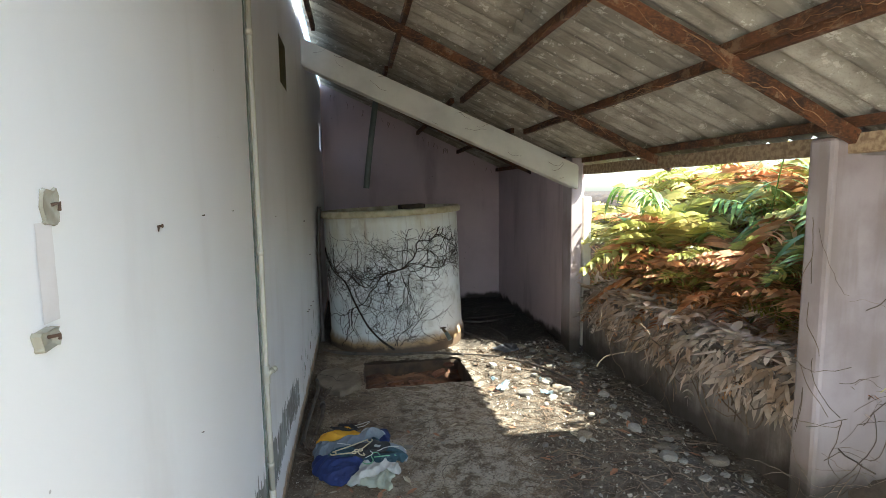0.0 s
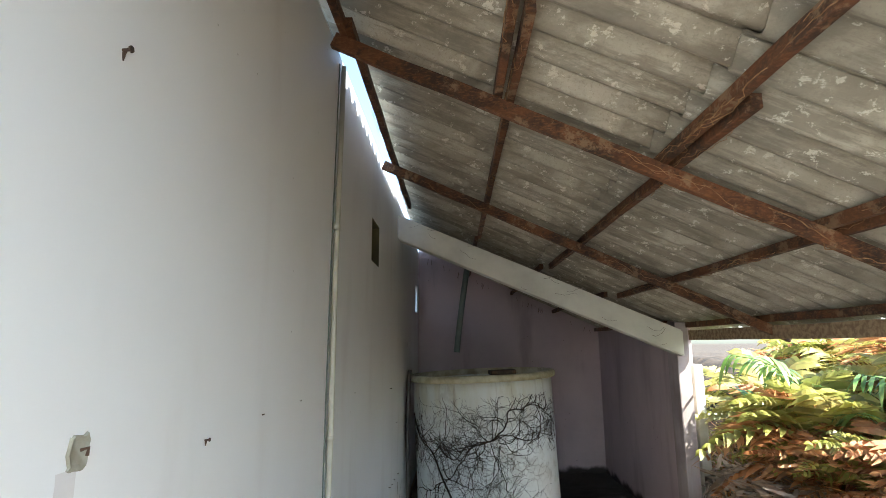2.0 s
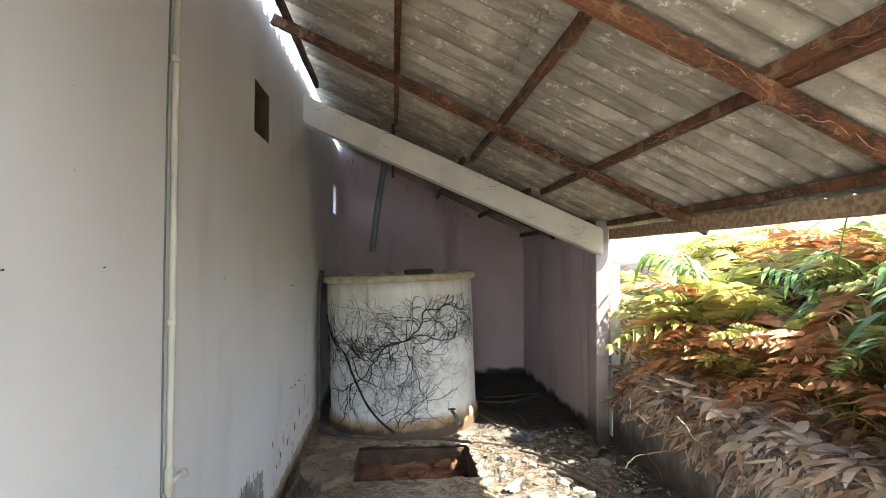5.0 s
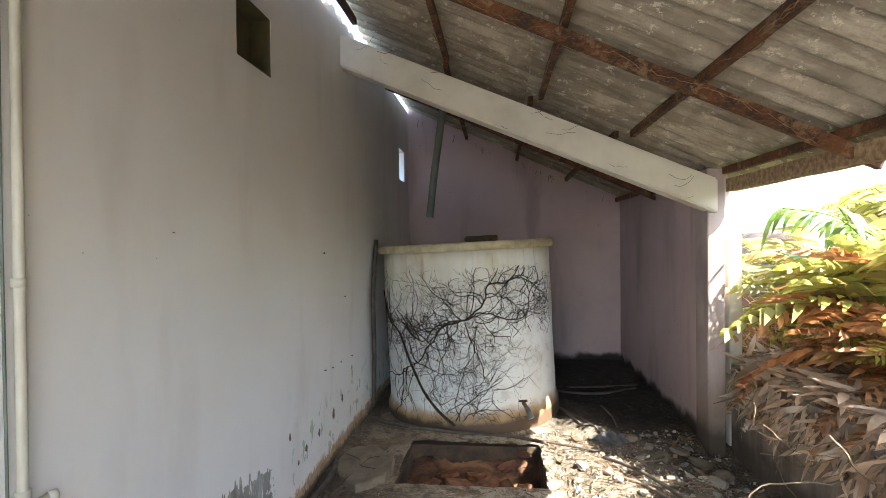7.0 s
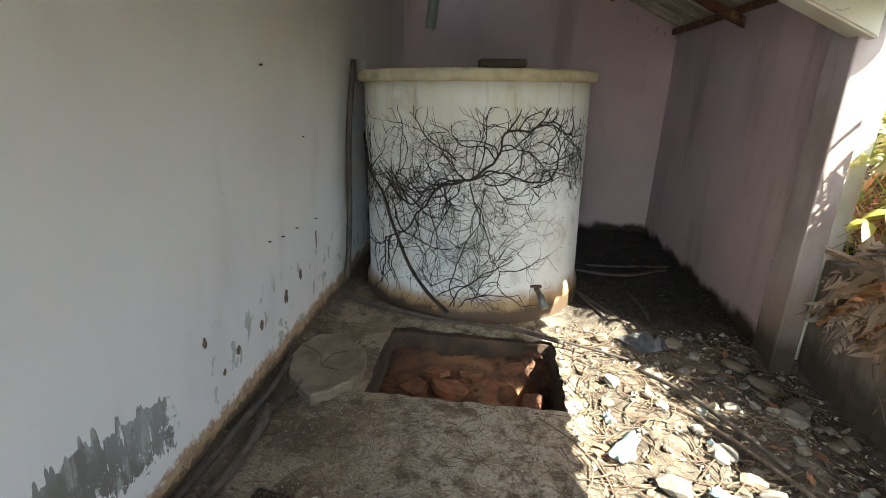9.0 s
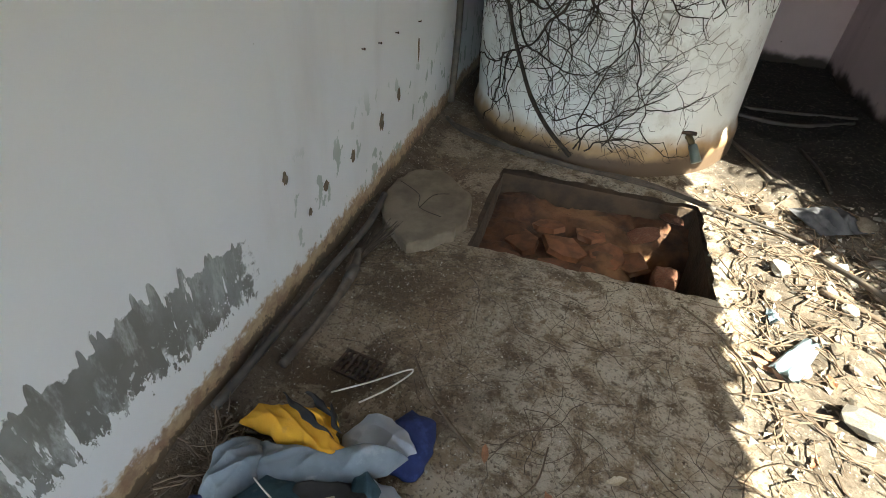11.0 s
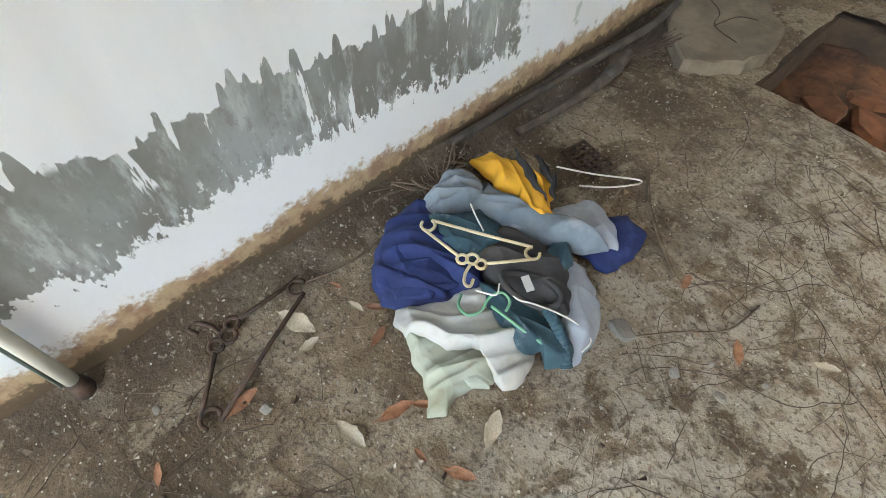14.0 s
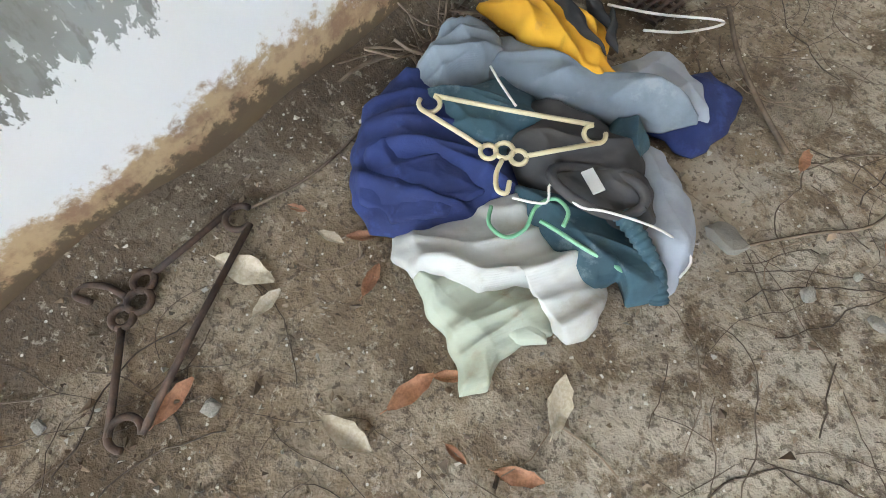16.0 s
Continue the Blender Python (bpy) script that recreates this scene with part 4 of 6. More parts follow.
# ---- rootlets on timbers, beam and columns ----
def wander(bm, p, way, length, r, rnd, jitter, flat=None):
    p, way = Vector(p), Vector(way).normalized()
    pts = []
    for i in range(int(length / 0.035)):
        pts.append(p.copy())
        way = (way + Vector((rnd.gauss(0, jitter), rnd.gauss(0, jitter), rnd.gauss(0, jitter)))).normalized()
        if flat is not None:
            way[flat] = 0
        p = p + way * 0.035
    if len(pts) > 2:
        tube(bm, pts, r, 4, False)


rnd = random.Random(8)
bm = bmesh.new()
for y, x0, x1 in RAFTERS[1:]:
    for k in range(5):
        a = rnd.uniform(x0 + 0.1, x1 - 0.6)
        L = rnd.uniform(0.3, 0.9)
        n = int(L / 0.03)
        u, w = rnd.uniform(-0.03, 0.03), rnd.uniform(0, 0.08)
        pts = []
        for i in range(n):
            x = a + i * 0.027
            u = max(-0.034, min(0.034, u + rnd.gauss(0, 0.008)))
            w = max(-0.006, min(0.065, w + rnd.gauss(0, 0.012)))
            side = -0.022 if abs(u) > 0.02 or w > 0.005 else u
            pts.append((x, y + (side if w > 0.004 else u) + (0.05 * (x - x0) / (x1 - x0) if y == 4.03 else 0), roof_z(x, RAFTER) + w - 0.003))
        tube(bm, pts, rnd.uniform(0.0012, 0.0028), 4, False)
for x, y0, y1 in PURLINS[1:11]:
    for k in range(int(4 + (y1 - y0) * 2)):
        a = rnd.uniform(max(y0, 0.6), y1 - 0.5)
        u, w, pts = 0, 0.01, []
        for i in range(int(rnd.uniform(0.25, 0.7) / 0.03)):
            u = max(-0.03, min(0.03, u + rnd.gauss(0, 0.008)))
            w = max(-0.004, min(0.05, w + rnd.gauss(0, 0.008)))
            pts.append((x + (-0.021 if w > 0.004 else u), a + i * 0.027, roof_z(x, PURLIN) + w - 0.003))
        tube(bm, pts, rnd.uniform(0.0012, 0.0026), 4, False)
tagged(link("rootlets", bm, M_WEB), "pale dried rootlets webbing the roof timbers", "dead roots", kind="stuff")

bm = bmesh.new()
for k in range(18):
    x = rnd.uniform(-0.45, 2.35)
    wander(bm, (x, 5.413, 3.19 - 0.426 * x - rnd.uniform(0.0, 0.24)), (1, 0, -0.43 + rnd.uniform(-0.6, 0.6)), rnd.uniform(0.08, 0.3), rnd.uniform(0.0010, 0.0020), rnd, 0.35, 1)
for k in range(60):
    x = rnd.uniform(-0.4, 2.4)
    z = roof_z(x, 3.29)
    wander(bm, (x, BACK - 0.02 - rnd.uniform(0, 0.05), z), (rnd.uniform(-0.4, 0.4), 0, -1), rnd.uniform(0.05, 0.16), rnd.uniform(0.002, 0.005), rnd, 0.2, 1)
tagged(link("hanging_rootlets", bm, M_TWIG), "dark dead rootlets hanging on beam and end wall", "dead roots", kind="stuff")

bm = bmesh.new()
for k in range(34):
    z = rnd.random() ** 2 * 1.3 + 0.05
    wander(bm, (rnd.uniform(2.46, 2.9), 2.333, z), (rnd.choice((-1, 1)), 0, rnd.uniform(-0.6, 0.5)), rnd.uniform(0.2, 0.8), rnd.uniform(0.0009, 0.0024), rnd, 0.22, 1)
for k in range(8):
    wander(bm, (2.444, rnd.uniform(2.36, 2.48), rnd.uniform(0.1, 1.9)), (0, rnd.uniform(-0.2, 0.2), -1), rnd.uniform(0.2, 0.7), 0.0018, rnd, 0.15, 0)
for k in range(40):
    y = rnd.uniform(2.6, 5.4)
    wander(bm, (LOW - 0.006, y, rnd.uniform(0.3, 0.7)), (0, rnd.choice((-1, 1)), -rnd.uniform(0.2, 1.2)), rnd.uniform(0.2, 0.9), rnd.uniform(0.002, 0.006), rnd, 0.2, 0)
for k in range(14):
    y = rnd.uniform(2.7, 5.3)
    wander(bm, (LOW - 0.03, y, 0.66), (-0.4, rnd.uniform(-0.5, 0.5), -0.7), rnd.uniform(0.3, 0.8), rnd.uniform(0.002, 0.005), rnd, 0.3)
tagged(link("creeping_roots", bm, M_TWIG), "dry brown creepers on the column and parapet", "dead roots", kind="stuff")

# ---- fittings on the wall ----
M_OLIVE = simple("dark_olive_recess", (0.115, 0.105, 0.05), (0.075, 0.07, 0.04), 6, 0.9)
vent = thing("wall_vent", "olive-lined vent in the white wall with a dark panel for the room behind", "vent", at=(WALL, 3.925, 2.63))
# dark panel added in place of the unlit room behind the vent
bm = bmesh.new()
box(bm, -0.135, -0.125, -0.19, 0.19, 0.004, 0.326)
part("backing", bm, M_OLIVE, vent)
for nm, b in (("jamb", (-0.124, -0.004, -0.1945, -0.182, 0.002, 0.329)), ("jamb", (-0.124, -0.004, 0.182, 0.1945, 0.002, 0.329)), ("sill", (-0.124, -0.004, -0.181, 0.181, 0.001, 0.010)), ("head", (-0.124, -0.004, -0.181, 0.181, 0.319, 0.3295))):
    bm = bmesh.new()
    box(bm, *b)
    part(nm, bm, M_OLIVE, vent)

pipe = thing("wall_pipe", "yellowed white plastic water pipe running down the wall", "pipe", at=(WALL + 0.02, 2.525, 0))
bm = bmesh.new()
tube(bm, [(0, 0.05, 3.5), (0, 0.01, 2.4), (0.004, 0, 1.6), (0, 0.0, 1.0), (0.004, 0.0, 0.42)], 0.0135, 10)
part("upper_pipe", bm, M_PVCW, pipe, smooth=True)
bm = bmesh.new()
tube(bm, [(0.004, 0.0, 0.42), (0.006, 0.002, 0.2), (0.01, 0.004, 0.01)], 0.0165, 10)
part("lower_pipe", bm, M_PVCW, pipe, smooth=True)
bm = bmesh.new()
tube(bm, [(0, 0, 1.055), (0, 0, 0.965)], 0.019, 10)
tube(bm, [(0.01, 0.0, 1.01), (0.022, 0.035, 1.012), (0.022, 0.05, 1.012)], [0.012, 0.012, 0.014], 10)
tee = part("tee_outlet", bm, M_PVCW, pipe, "cream plastic tee with a capped outlet", True)
bm = bmesh.new()
tube(bm, [(0.024, 0.05, 1.012), (0.032, 0.07, 1.013)], 0.016, 10)
part("cap", bm, M_PVCW, tee, "cream screw cap", True)
for z in (0.55, 1.6, 2.6):
    bm = bmesh.new()
    tube(bm, [(0.002, 0, z - 0.012), (0.002, 0, z + 0.012)], 0.017, 10)
    part("clip", bm, M_PVCW, pipe, smooth=True)
bm = bmesh.new()
tube(bm, [(0.01, 0.004, 0.06), (0.012, 0.004, 0.0)], [0.018, 0.03], 10)
part("rusted_foot", bm, M_RUST, pipe, "brown rusted foot", True)

bm = bmesh.new()
tube(bm, [(WALL + 0.004, 2.545, 3.5), (WALL + 0.004, 2.505, 2.4), (WALL + 0.004, 2.498, 1.8), (WALL + 0.004, 2.496, 0.02)], 0.004, 6)
tagged(link("wall_cable", bm, M_PVC), "thin grey cable running down beside the pipe", "cable")

M_PATCH = simple("rough_grey_plaster", (0.40, 0.39, 0.33), (0.27, 0.25, 0.19), 20, 0.9)
M_PATCHW = simple("smeared_plaster_strip", (0.70, 0.68, 0.68), (0.60, 0.57, 0.56), 7, 0.8)


def wall_box(y, z, w, h, d, mat, label, seed):
    """A broken switch box: a shallow frame on the wall round a dark rough hollow."""
    r = random.Random(seed)
    t = thing("switch_box", label, "switch box", "broken switch boxes", at=(WALL, y, z))
    bm = bmesh.new()
    n = 18
    outer = [((w / 2) * math.copysign(abs(math.cos(a)) ** 0.4, math.cos(a)) * r.uniform(0.85, 1.15), (h / 2) * math.copysign(abs(math.sin(a)) ** 0.4, math.sin(a)) * r.uniform(0.85, 1.15)) for a in (2 * math.pi * i / n for i in range(n))]
    A = [bm.verts.new((0.001, u, v)) for u, v in outer]
    B = [bm.verts.new((d, u * 0.93, v * 0.93)) for u, v in outer]
    C = [bm.verts.new((d * 0.4, u * 0.6, v * 0.6)) for u, v in outer]
    for i in range(n):
        j = (i + 1) % n
        bm.faces.new((A[i], A[j], B[j], B[i]))
        bm.faces.new((B[i], B[j], C[j], C[i]))
    bm.faces.new(C)
    bmesh.ops.recalc_face_normals(bm, faces=bm.faces)
    part("plaster", bm, mat, t)
    bm = bmesh.new()
    tube(bm, [(d * 0.4, w * 0.1, h * 0.05), (d + 0.006, w * 0.22, h * 0.1), (d + 0.004, w * 0.25, -h * 0.1)], 0.003, 6)
    part("wire_stub", bm, M_RUST, t)


wall_box(0.893, 1.858, 0.045, 0.06, 0.006, M_PATCH, "chipped hole in the plaster with a rusty stub", 1)
wall_box(0.845, 1.665, 0.05, 0.032, 0.014, M_PATCH, "small yellowed broken socket stub on the wall", 2)
bm = bmesh.new()
g = [[bm.verts.new((WALL + 0.0025 + 0.0012 * noise.noise((i, j * 0.7, 0)), 0.872 + (i - 2) * 0.011 + 0.002 * noise.noise((i, j, 4)), 1.685 + 0.15 * j / 9)) for j in range(10)] for i in range(5)]
for i in range(4):
    for j in range(9):
        bm.faces.new((g[i][j], g[i + 1][j], g[i + 1][j + 1], g[i][j + 1]))
tagged(link("cable_chase", bm, M_PATCHW, smooth=True), "smeared plaster strip filling a cable chase", "plaster patch", kind="structure")


def nail(y, z, size, drop):
    bm = bmesh.new()
    tube(bm, [(WALL - 0.004, y, z), (WALL + size, y, z + 0.002)], size * 0.25, 6)
    tube(bm, [(WALL + size, y, z + 0.002), (WALL + size * 1.25, y, z + 0.002)], size * 0.5, 6)
    if drop:
        tube(bm, [(WALL + 0.002, y + 0.002, z), (WALL + 0.002, y + 0.001, z - drop)], [size * 0.35, size * 0.1], 5)
    tagged(link("nail", bm, M_RUST), "rusty nail in the white wall", "nail", "nails in the wall")


for y, z, s, d in ((1.33, 1.80, 0.010, 0.012), (1.70, 1.81, 0.006, 0.0), (2.10, 1.81, 0.005, 0.0), (0.89, 2.56, 0.014, 0.02), (1.56, 1.18, 0.005, 0), (4.93, 0.765, 0.012, 0.0), (5.10, 0.745, 0.012, 0), (5.30, 0.74, 0.012, 0.0),
                   (5.45, 1.25, 0.010, 0), (5.62, 0.72, 0.012, 0), (4.94, 1.62, 0.012, 0.0), (3.2, 1.74, 0.006, 0)):
    nail(y, z, s, d)

# flaking holes in the plaster low on the wall
M_CHIP = simple("bare_plaster_chip", (0.22, 0.17, 0.12), (0.13, 0.10, 0.07), 40, 0.95)
for y, z, w, h in ((4.29, 0.52, 0.035, 0.06), (5.34, 0.44, 0.05, 0.09), (5.12, 0.385, 0.06, 0.10), (5.63, 0.58, 0.03, 0.13), (4.80, 0.36, 0.05, 0.06), (4.55, 0.35, 0.05, 0.045), (4.42, 0.31, 0.03, 0.04)):
    bm = bmesh.new()
    r = random.Random(int(y * 100))
    ring = [bm.verts.new((WALL + 0.003, y + w / 2 * math.cos(a) * r.uniform(0.6, 1.2), z + h / 2 * math.sin(a) * r.uniform(0.6, 1.2))) for a in (2 * math.pi * i / 14 for i in range(14))]
    mid = bm.verts.new((WALL + 0.001, y, z))
    for i in range(14):
        bm.faces.new((ring[i], ring[(i + 1) % 14], mid))
    tagged(link("plaster_chip", bm, M_CHIP), "brown flaked patch where paint has fallen off", "paint flake", "flaked paint patches", "structure")

# ---- pipes round the tank ----
bm = bmesh.new()
tube(bm, smooth_line([(0.32, 6.22, 3.18), (0.272, 6.20, 2.95), (0.19, 6.20, 2.4), (0.133, 6.20, 1.93)], 5), 0.036, 12)
tagged(link("inlet_pipe", bm, M_PVC, smooth=True), "grey-green plastic pipe hanging from the roof above the tank", "pipe")

bm = bmesh.new()
tube(bm, smooth_line([(-0.43, 6.35, 1.72), (-0.45, 6.28, 1.2), (-0.44, 6.25, 0.6), (-0.43, 6.15, 0.12)], 5), 0.022, 8)
tagged(link("standing_hose", bm, M_HOSE, smooth=True), "black hose standing between tank and wall", "hose")

M_BRASS = simple("dirty_brass", (0.22, 0.16, 0.08), (0.12, 0.09, 0.05), 30, 0.5, 0.6)
tap = thing("drain_tap", "old grey drain tap low on the tank", "tap", at=(0.90, 5.98, 0.19))
bm = bmesh.new()
tube(bm, [(-0.02, 0.06, 0.02), (0.03, -0.03, 0.02), (0.06, -0.09, -0.02)], 0.018, 10)
spout = part("spout", bm, M_BRASS, tap, smooth=True)
bm = bmesh.new()
tube(bm, [(0.05, -0.07, -0.005), (0.085, -0.13, -0.075)], [0.024, 0.028], 10)
part("nozzle", bm, M_PVC, spout, "grey plastic nozzle", True)
bm = bmesh.new()
box(bm, -0.02, 0.06, -0.05, -0.02, 0.04, 0.055, 0.004)
part("handle", bm, M_RUST, tap)

for i, (pts, r) in enumerate(((((-0.42, 6.05, 0.05), (-0.2, 5.86, 0.05), (0.4, 5.72, 0.04), (0.8, 5.68, 0.045), (1.15, 5.52, 0.05)), 0.014),
                              (((-0.38, 5.98, 0.06), (0.0, 5.80, 0.06), (0.5, 5.70, 0.045), (1.0, 5.60, 0.05), (1.55, 5.35, 0.06)), 0.009),
                              (((1.25, 6.75, 0.03), (1.40, 6.45, 0.03), (1.62, 5.95, 0.04)), 0.012), (((1.30, 6.9, 0.03), (1.36, 6.55, 0.03), (1.5, 6.0, 0.05)), 0.010),
                              (((1.30, 7.1, 0.03), (1.8, 7.0, 0.025), (2.3, 7.25, 0.02)), 0.016), (((1.35, 7.2, 0.03), (1.85, 7.25, 0.03), (2.35, 7.35, 0.03)), 0.012),
                              (((1.82, 6.0, 0.03), (1.84, 6.3, 0.02), (1.8, 6.6, 0.02)), 0.010), (((1.55, 5.25, 0.06), (1.75, 4.95, 0.09), (2.0, 4.5, 0.06)), 0.013))):
    bm = bmesh.new()
    tube(bm, smooth_line(pts, 6), r, 8)
    tagged(link("old_hose", bm, M_HOSE, smooth=True), "dirty black length of hose lying on the floor", "hose", "hoses on the floor")

bm = bmesh.new()
box(bm, -0.14, 0.14, -0.09, 0.09, 0, 0.05, 0.01)
bm.transform(pose(0.62, 5.89, TH + 0.021, 0, 0, 8))
tagged(link("wooden_block", bm, M_ROOT), "dark rotten block lying on the tank rim", "block")


# the tank leans a little towards the house wall, with all that clings to it
LEAN = Matrix.Translation((0.475, 6.66, 0.83)) @ Matrix.Rotation(radians(-2.3), 4, "Y") @ Matrix.Translation((-0.43, -6.66, -0.83))
for o in scene.objects:
    if o.name in ("water_tank", "dead_climber", "wooden_block", "drain_tap"):
        o.matrix_basis = LEAN @ o.matrix_basis


# ---- stones, bricks and rubble ----
def stone_mesh(name, mat, seed, flat=0.6, sub=2):
    bm = bmesh.new()
    bmesh.ops.create_icosphere(bm, subdivisions=sub, radius=1.0)
    for v in bm.verts:
        n = v.co.normalized()
        k = 0.85 + 0.35 * noise.noise(n * 1.3 + Vector((seed * 7, 0, 0))) + 0.12 * noise.noise(n * 3.5 + Vector((0, seed * 3, 0)))
        for c in range(3):
            v.co[c] = max(-0.72, min(0.72, n[c] * k))
        v.co.z *= flat
    me = bpy.data.meshes.new(name)
    bm.to_mesh(me)
    bm.free()
    me.materials.append(mat)
    return me


M_STONE = simple("chalky_rubble", (0.34, 0.32, 0.28), (0.23, 0.205, 0.165), 25, 0.95, vary=0.5, bump=0.6)
M_STONED = simple("dark_rubble", (0.24, 0.20, 0.15), (0.14, 0.11, 0.08), 20, 0.95, vary=0.5, bump=0.6)
STONES = [stone_mesh("stone", M_STONE, s) for s in range(4)] + [stone_mesh("stone", M_STONED, s + 4) for s in range(3)]
rnd = random.Random(21)


def put_stone(name, me, x, y, size, label, category, group, dz=0.0):
    o = new(name, me)
    o.location = (x, y, floor_z(x, y) + size * 0.33 + dz)
    o.scale = (size * rnd.uniform(0.8, 1.3), size * rnd.uniform(0.7, 1.1), size * rnd.uniform(0.6, 0.95))
    o.rotation_euler = (rnd.uniform(-0.3, 0.3), rnd.uniform(-0.3, 0.3), rnd.uniform(0, 6.3))
    return tagged(o, label, category, group)


for i in range(130):
    x = 1.25 + 1.25 * rnd.random() ** 0.8
    y = 2.7 + 3.1 * rnd.random() ** 0.8
    s = rnd.uniform(0.02, 0.05) * (1.5 if rnd.random() < 0.2 else 1)
    put_stone("rubble_stone", rnd.choice(STONES), x, y, s, "broken chalky piece of rubble on the dirt", "stone", "rubble stones")
for x, y, s in ((2.16, 5.42, 0.09), (2.26, 5.28, 0.10), (2.02, 5.40, 0.06), (1.95, 5.50, 0.05), (2.32, 5.05, 0.09), (2.22, 4.9, 0.08), (2.1, 3.15, 0.10), (2.35, 2.95, 0.12), (1.85, 5.62, 0.07), (1.42, 5.68, 0.08)):
    put_stone("rubble_stone", rnd.choice(STONES), x, y, s, "large broken lump of concrete beside the parapet", "stone", "rubble stones")
for x, y, s, m in ((0.31, 3.61, 0.04, 0), (0.47, 3.61, 0.018, 1), (0.58, 3.64, 0.02, 0), (0.52, 3.70, 0.014, 2), (0.46, 3.69, 0.015, 4), (0.64, 3.75, 0.012, 1), (-0.34, 3.42, 0.012, 0), (-0.25, 3.27, 0.012, 0), (-0.13, 2.82, 0.02, 0), (-0.3, 2.63, 0.012, 1)):
    put_stone("pebble", STONES[m], x, y, s, "small pale stone chip on the dirty floor", "stone", "stone chips")
bm = bmesh.new()
for i in range(3900):
    if i < 1900:
        x, y = 1.1 + 1.45 * rnd.random(), 2.4 + 3.5 * rnd.random()
    else:
        x, y = rnd.uniform(-0.45, 1.2), rnd.uniform(2.2, 4.8)
    s = rnd.uniform(0.0015, 0.007) if i >= 1900 else rnd.uniform(0.004, 0.02)
    c = Vector((x, y, floor_z(x, y) + s * 0.4))
    vs = [bm.verts.new(c + Vector((rnd.uniform(-s, s), rnd.uniform(-s, s), k * s * 0.8))) for k in (-0.5, -0.5, -0.4, 0.8, 0.6)]
    for f in ((0, 1, 3), (1, 2, 3), (2, 0, 4), (0, 3, 4), (2, 4, 3)):
        bm.faces.new([vs[q] for q in f])
M_GRIT = simple("grit", (0.42, 0.39, 0.33), (0.24, 0.20, 0.15), 12, 0.95, island=0.9)
crumbs = bmesh.new()
for i in range(2600):
    x, y = rnd.uniform(-0.46, 1.1), rnd.uniform(2.2, 4.8)
    s = rnd.uniform(0.002, 0.007) * (2.0 if rnd.random() < 0.12 else 1)
    c = Vector((x, y, floor_z(x, y) + s * 0.35))
    vs = [crumbs.verts.new(c + Vector((rnd.uniform(-s, s), rnd.uniform(-s, s), k * s * 0.8))) for k in (-0.5, -0.5, -0.4, 0.8, 0.6)]
    for f in ((0, 1, 3), (1, 2, 3), (2, 0, 4), (0, 3, 4), (2, 4, 3)):
        crumbs.faces.new([vs[q] for q in f])
tagged(link("dirt_crumbs", crumbs, M_TWIG), "dark crumbs of soil and bark on the floor", "dirt", kind="stuff")
tagged(link("grit", bm, M_GRIT), "fine pale grit and chips scattered on the floor", "grit", kind="stuff")

bm = bmesh.new()
for i in range(1150):
    if i < 1080:
        x, y = 1.1 + 1.4 * rnd.random(), 2.4 + 3.4 * rnd.random()
    else:
        x, y = rnd.uniform(-0.45, 1.2), rnd.uniform(2.3, 4.85)
    a, L = rnd.uniform(0, 6.3), rnd.uniform(0.05, 0.3)
    pts = []
    bend = rnd.uniform(-1.5, 1.5)
    for k in range(5):
        t = k / 4
        px, py = x + L * t * math.cos(a + bend * t), y + L * t * math.sin(a + bend * t)
        if PIT[0] - 0.03 < px < PIT[1] + 0.02 and PIT[2] - 0.03 < py < PIT[3] or px > LOW - 0.02 or px < WALL + 0.01:
            break
        pts.append((px, py, floor_z(px, py) + 0.004 + (0.02 * rnd.random() if x > 1.1 else 0)))
    if len(pts) > 2:
        tube(bm, pts, rnd.uniform(0.001, 0.004) if x > 1.1 else rnd.uniform(0.0007, 0.002), 4, False)
fine = bmesh.new()
for i in range(330):
    x, y = rnd.uniform(-0.3, 1.25), 2.3 + 2.54 * rnd.random() ** 0.75
    a, pts = rnd.uniform(0, 6.3), []
    for k in range(int(rnd.uniform(5, 30))):
        if (PIT[0] - 0.03 < x < PIT[1] + 0.02 and PIT[2] - 0.03 < y) or x < WALL + 0.05 or (x < 0.35 and 3.0 < y < 3.9):
            break
        pts.append((x, y, floor_z(x, y) + 0.0015))
        a += rnd.gauss(0, 0.25)
        x, y = x + 0.022 * math.cos(a), y + 0.022 * math.sin(a)
    if len(pts) > 3:
        tube(fine, pts, rnd.uniform(0.0005, 0.0012) if rnd.random() < 0.88 else rnd.uniform(0.0012, 0.0016), 4, False)
tagged(link("floor_rootlets", fine, M_ROOTLET), "fine dark rootlets matted over the concrete slab", "dead roots", kind="stuff")
tagged(link("twigs", bm, M_TWIG), "thin dry twigs and rootlets strewn on the floor", "twigs", kind="stuff")

# the larger loose sticks
for pts, r in ((((0.03, 4.14), (0.12, 4.02), (0.22, 3.93), (0.31, 3.86)), 0.005), (((-0.36, 3.08), (-0.33, 3.2), (-0.34, 3.35), (-0.38, 3.52)), 0.003), (((0.95, 4.75), (1.1, 4.6), (1.2, 4.4), (1.22, 4.2)), 0.004), (((1.5, 5.0), (1.75, 4.8), (2.1, 4.3)), 0.012), (((0.33, 3.6), (0.42, 3.72), (0.5, 3.82), (0.52, 3.95)), 0.003)):
    bm = bmesh.new()
    tube(bm, smooth_line([(x, y, floor_z(x, y) + r + 0.003) for x, y in pts], 5), r, 6)
    tagged(link("stick", bm, M_TWIG, smooth=True), "crooked brown stick lying on the floor", "stick", "loose sticks")

# broken slab beside the pit
bm = bmesh.new()
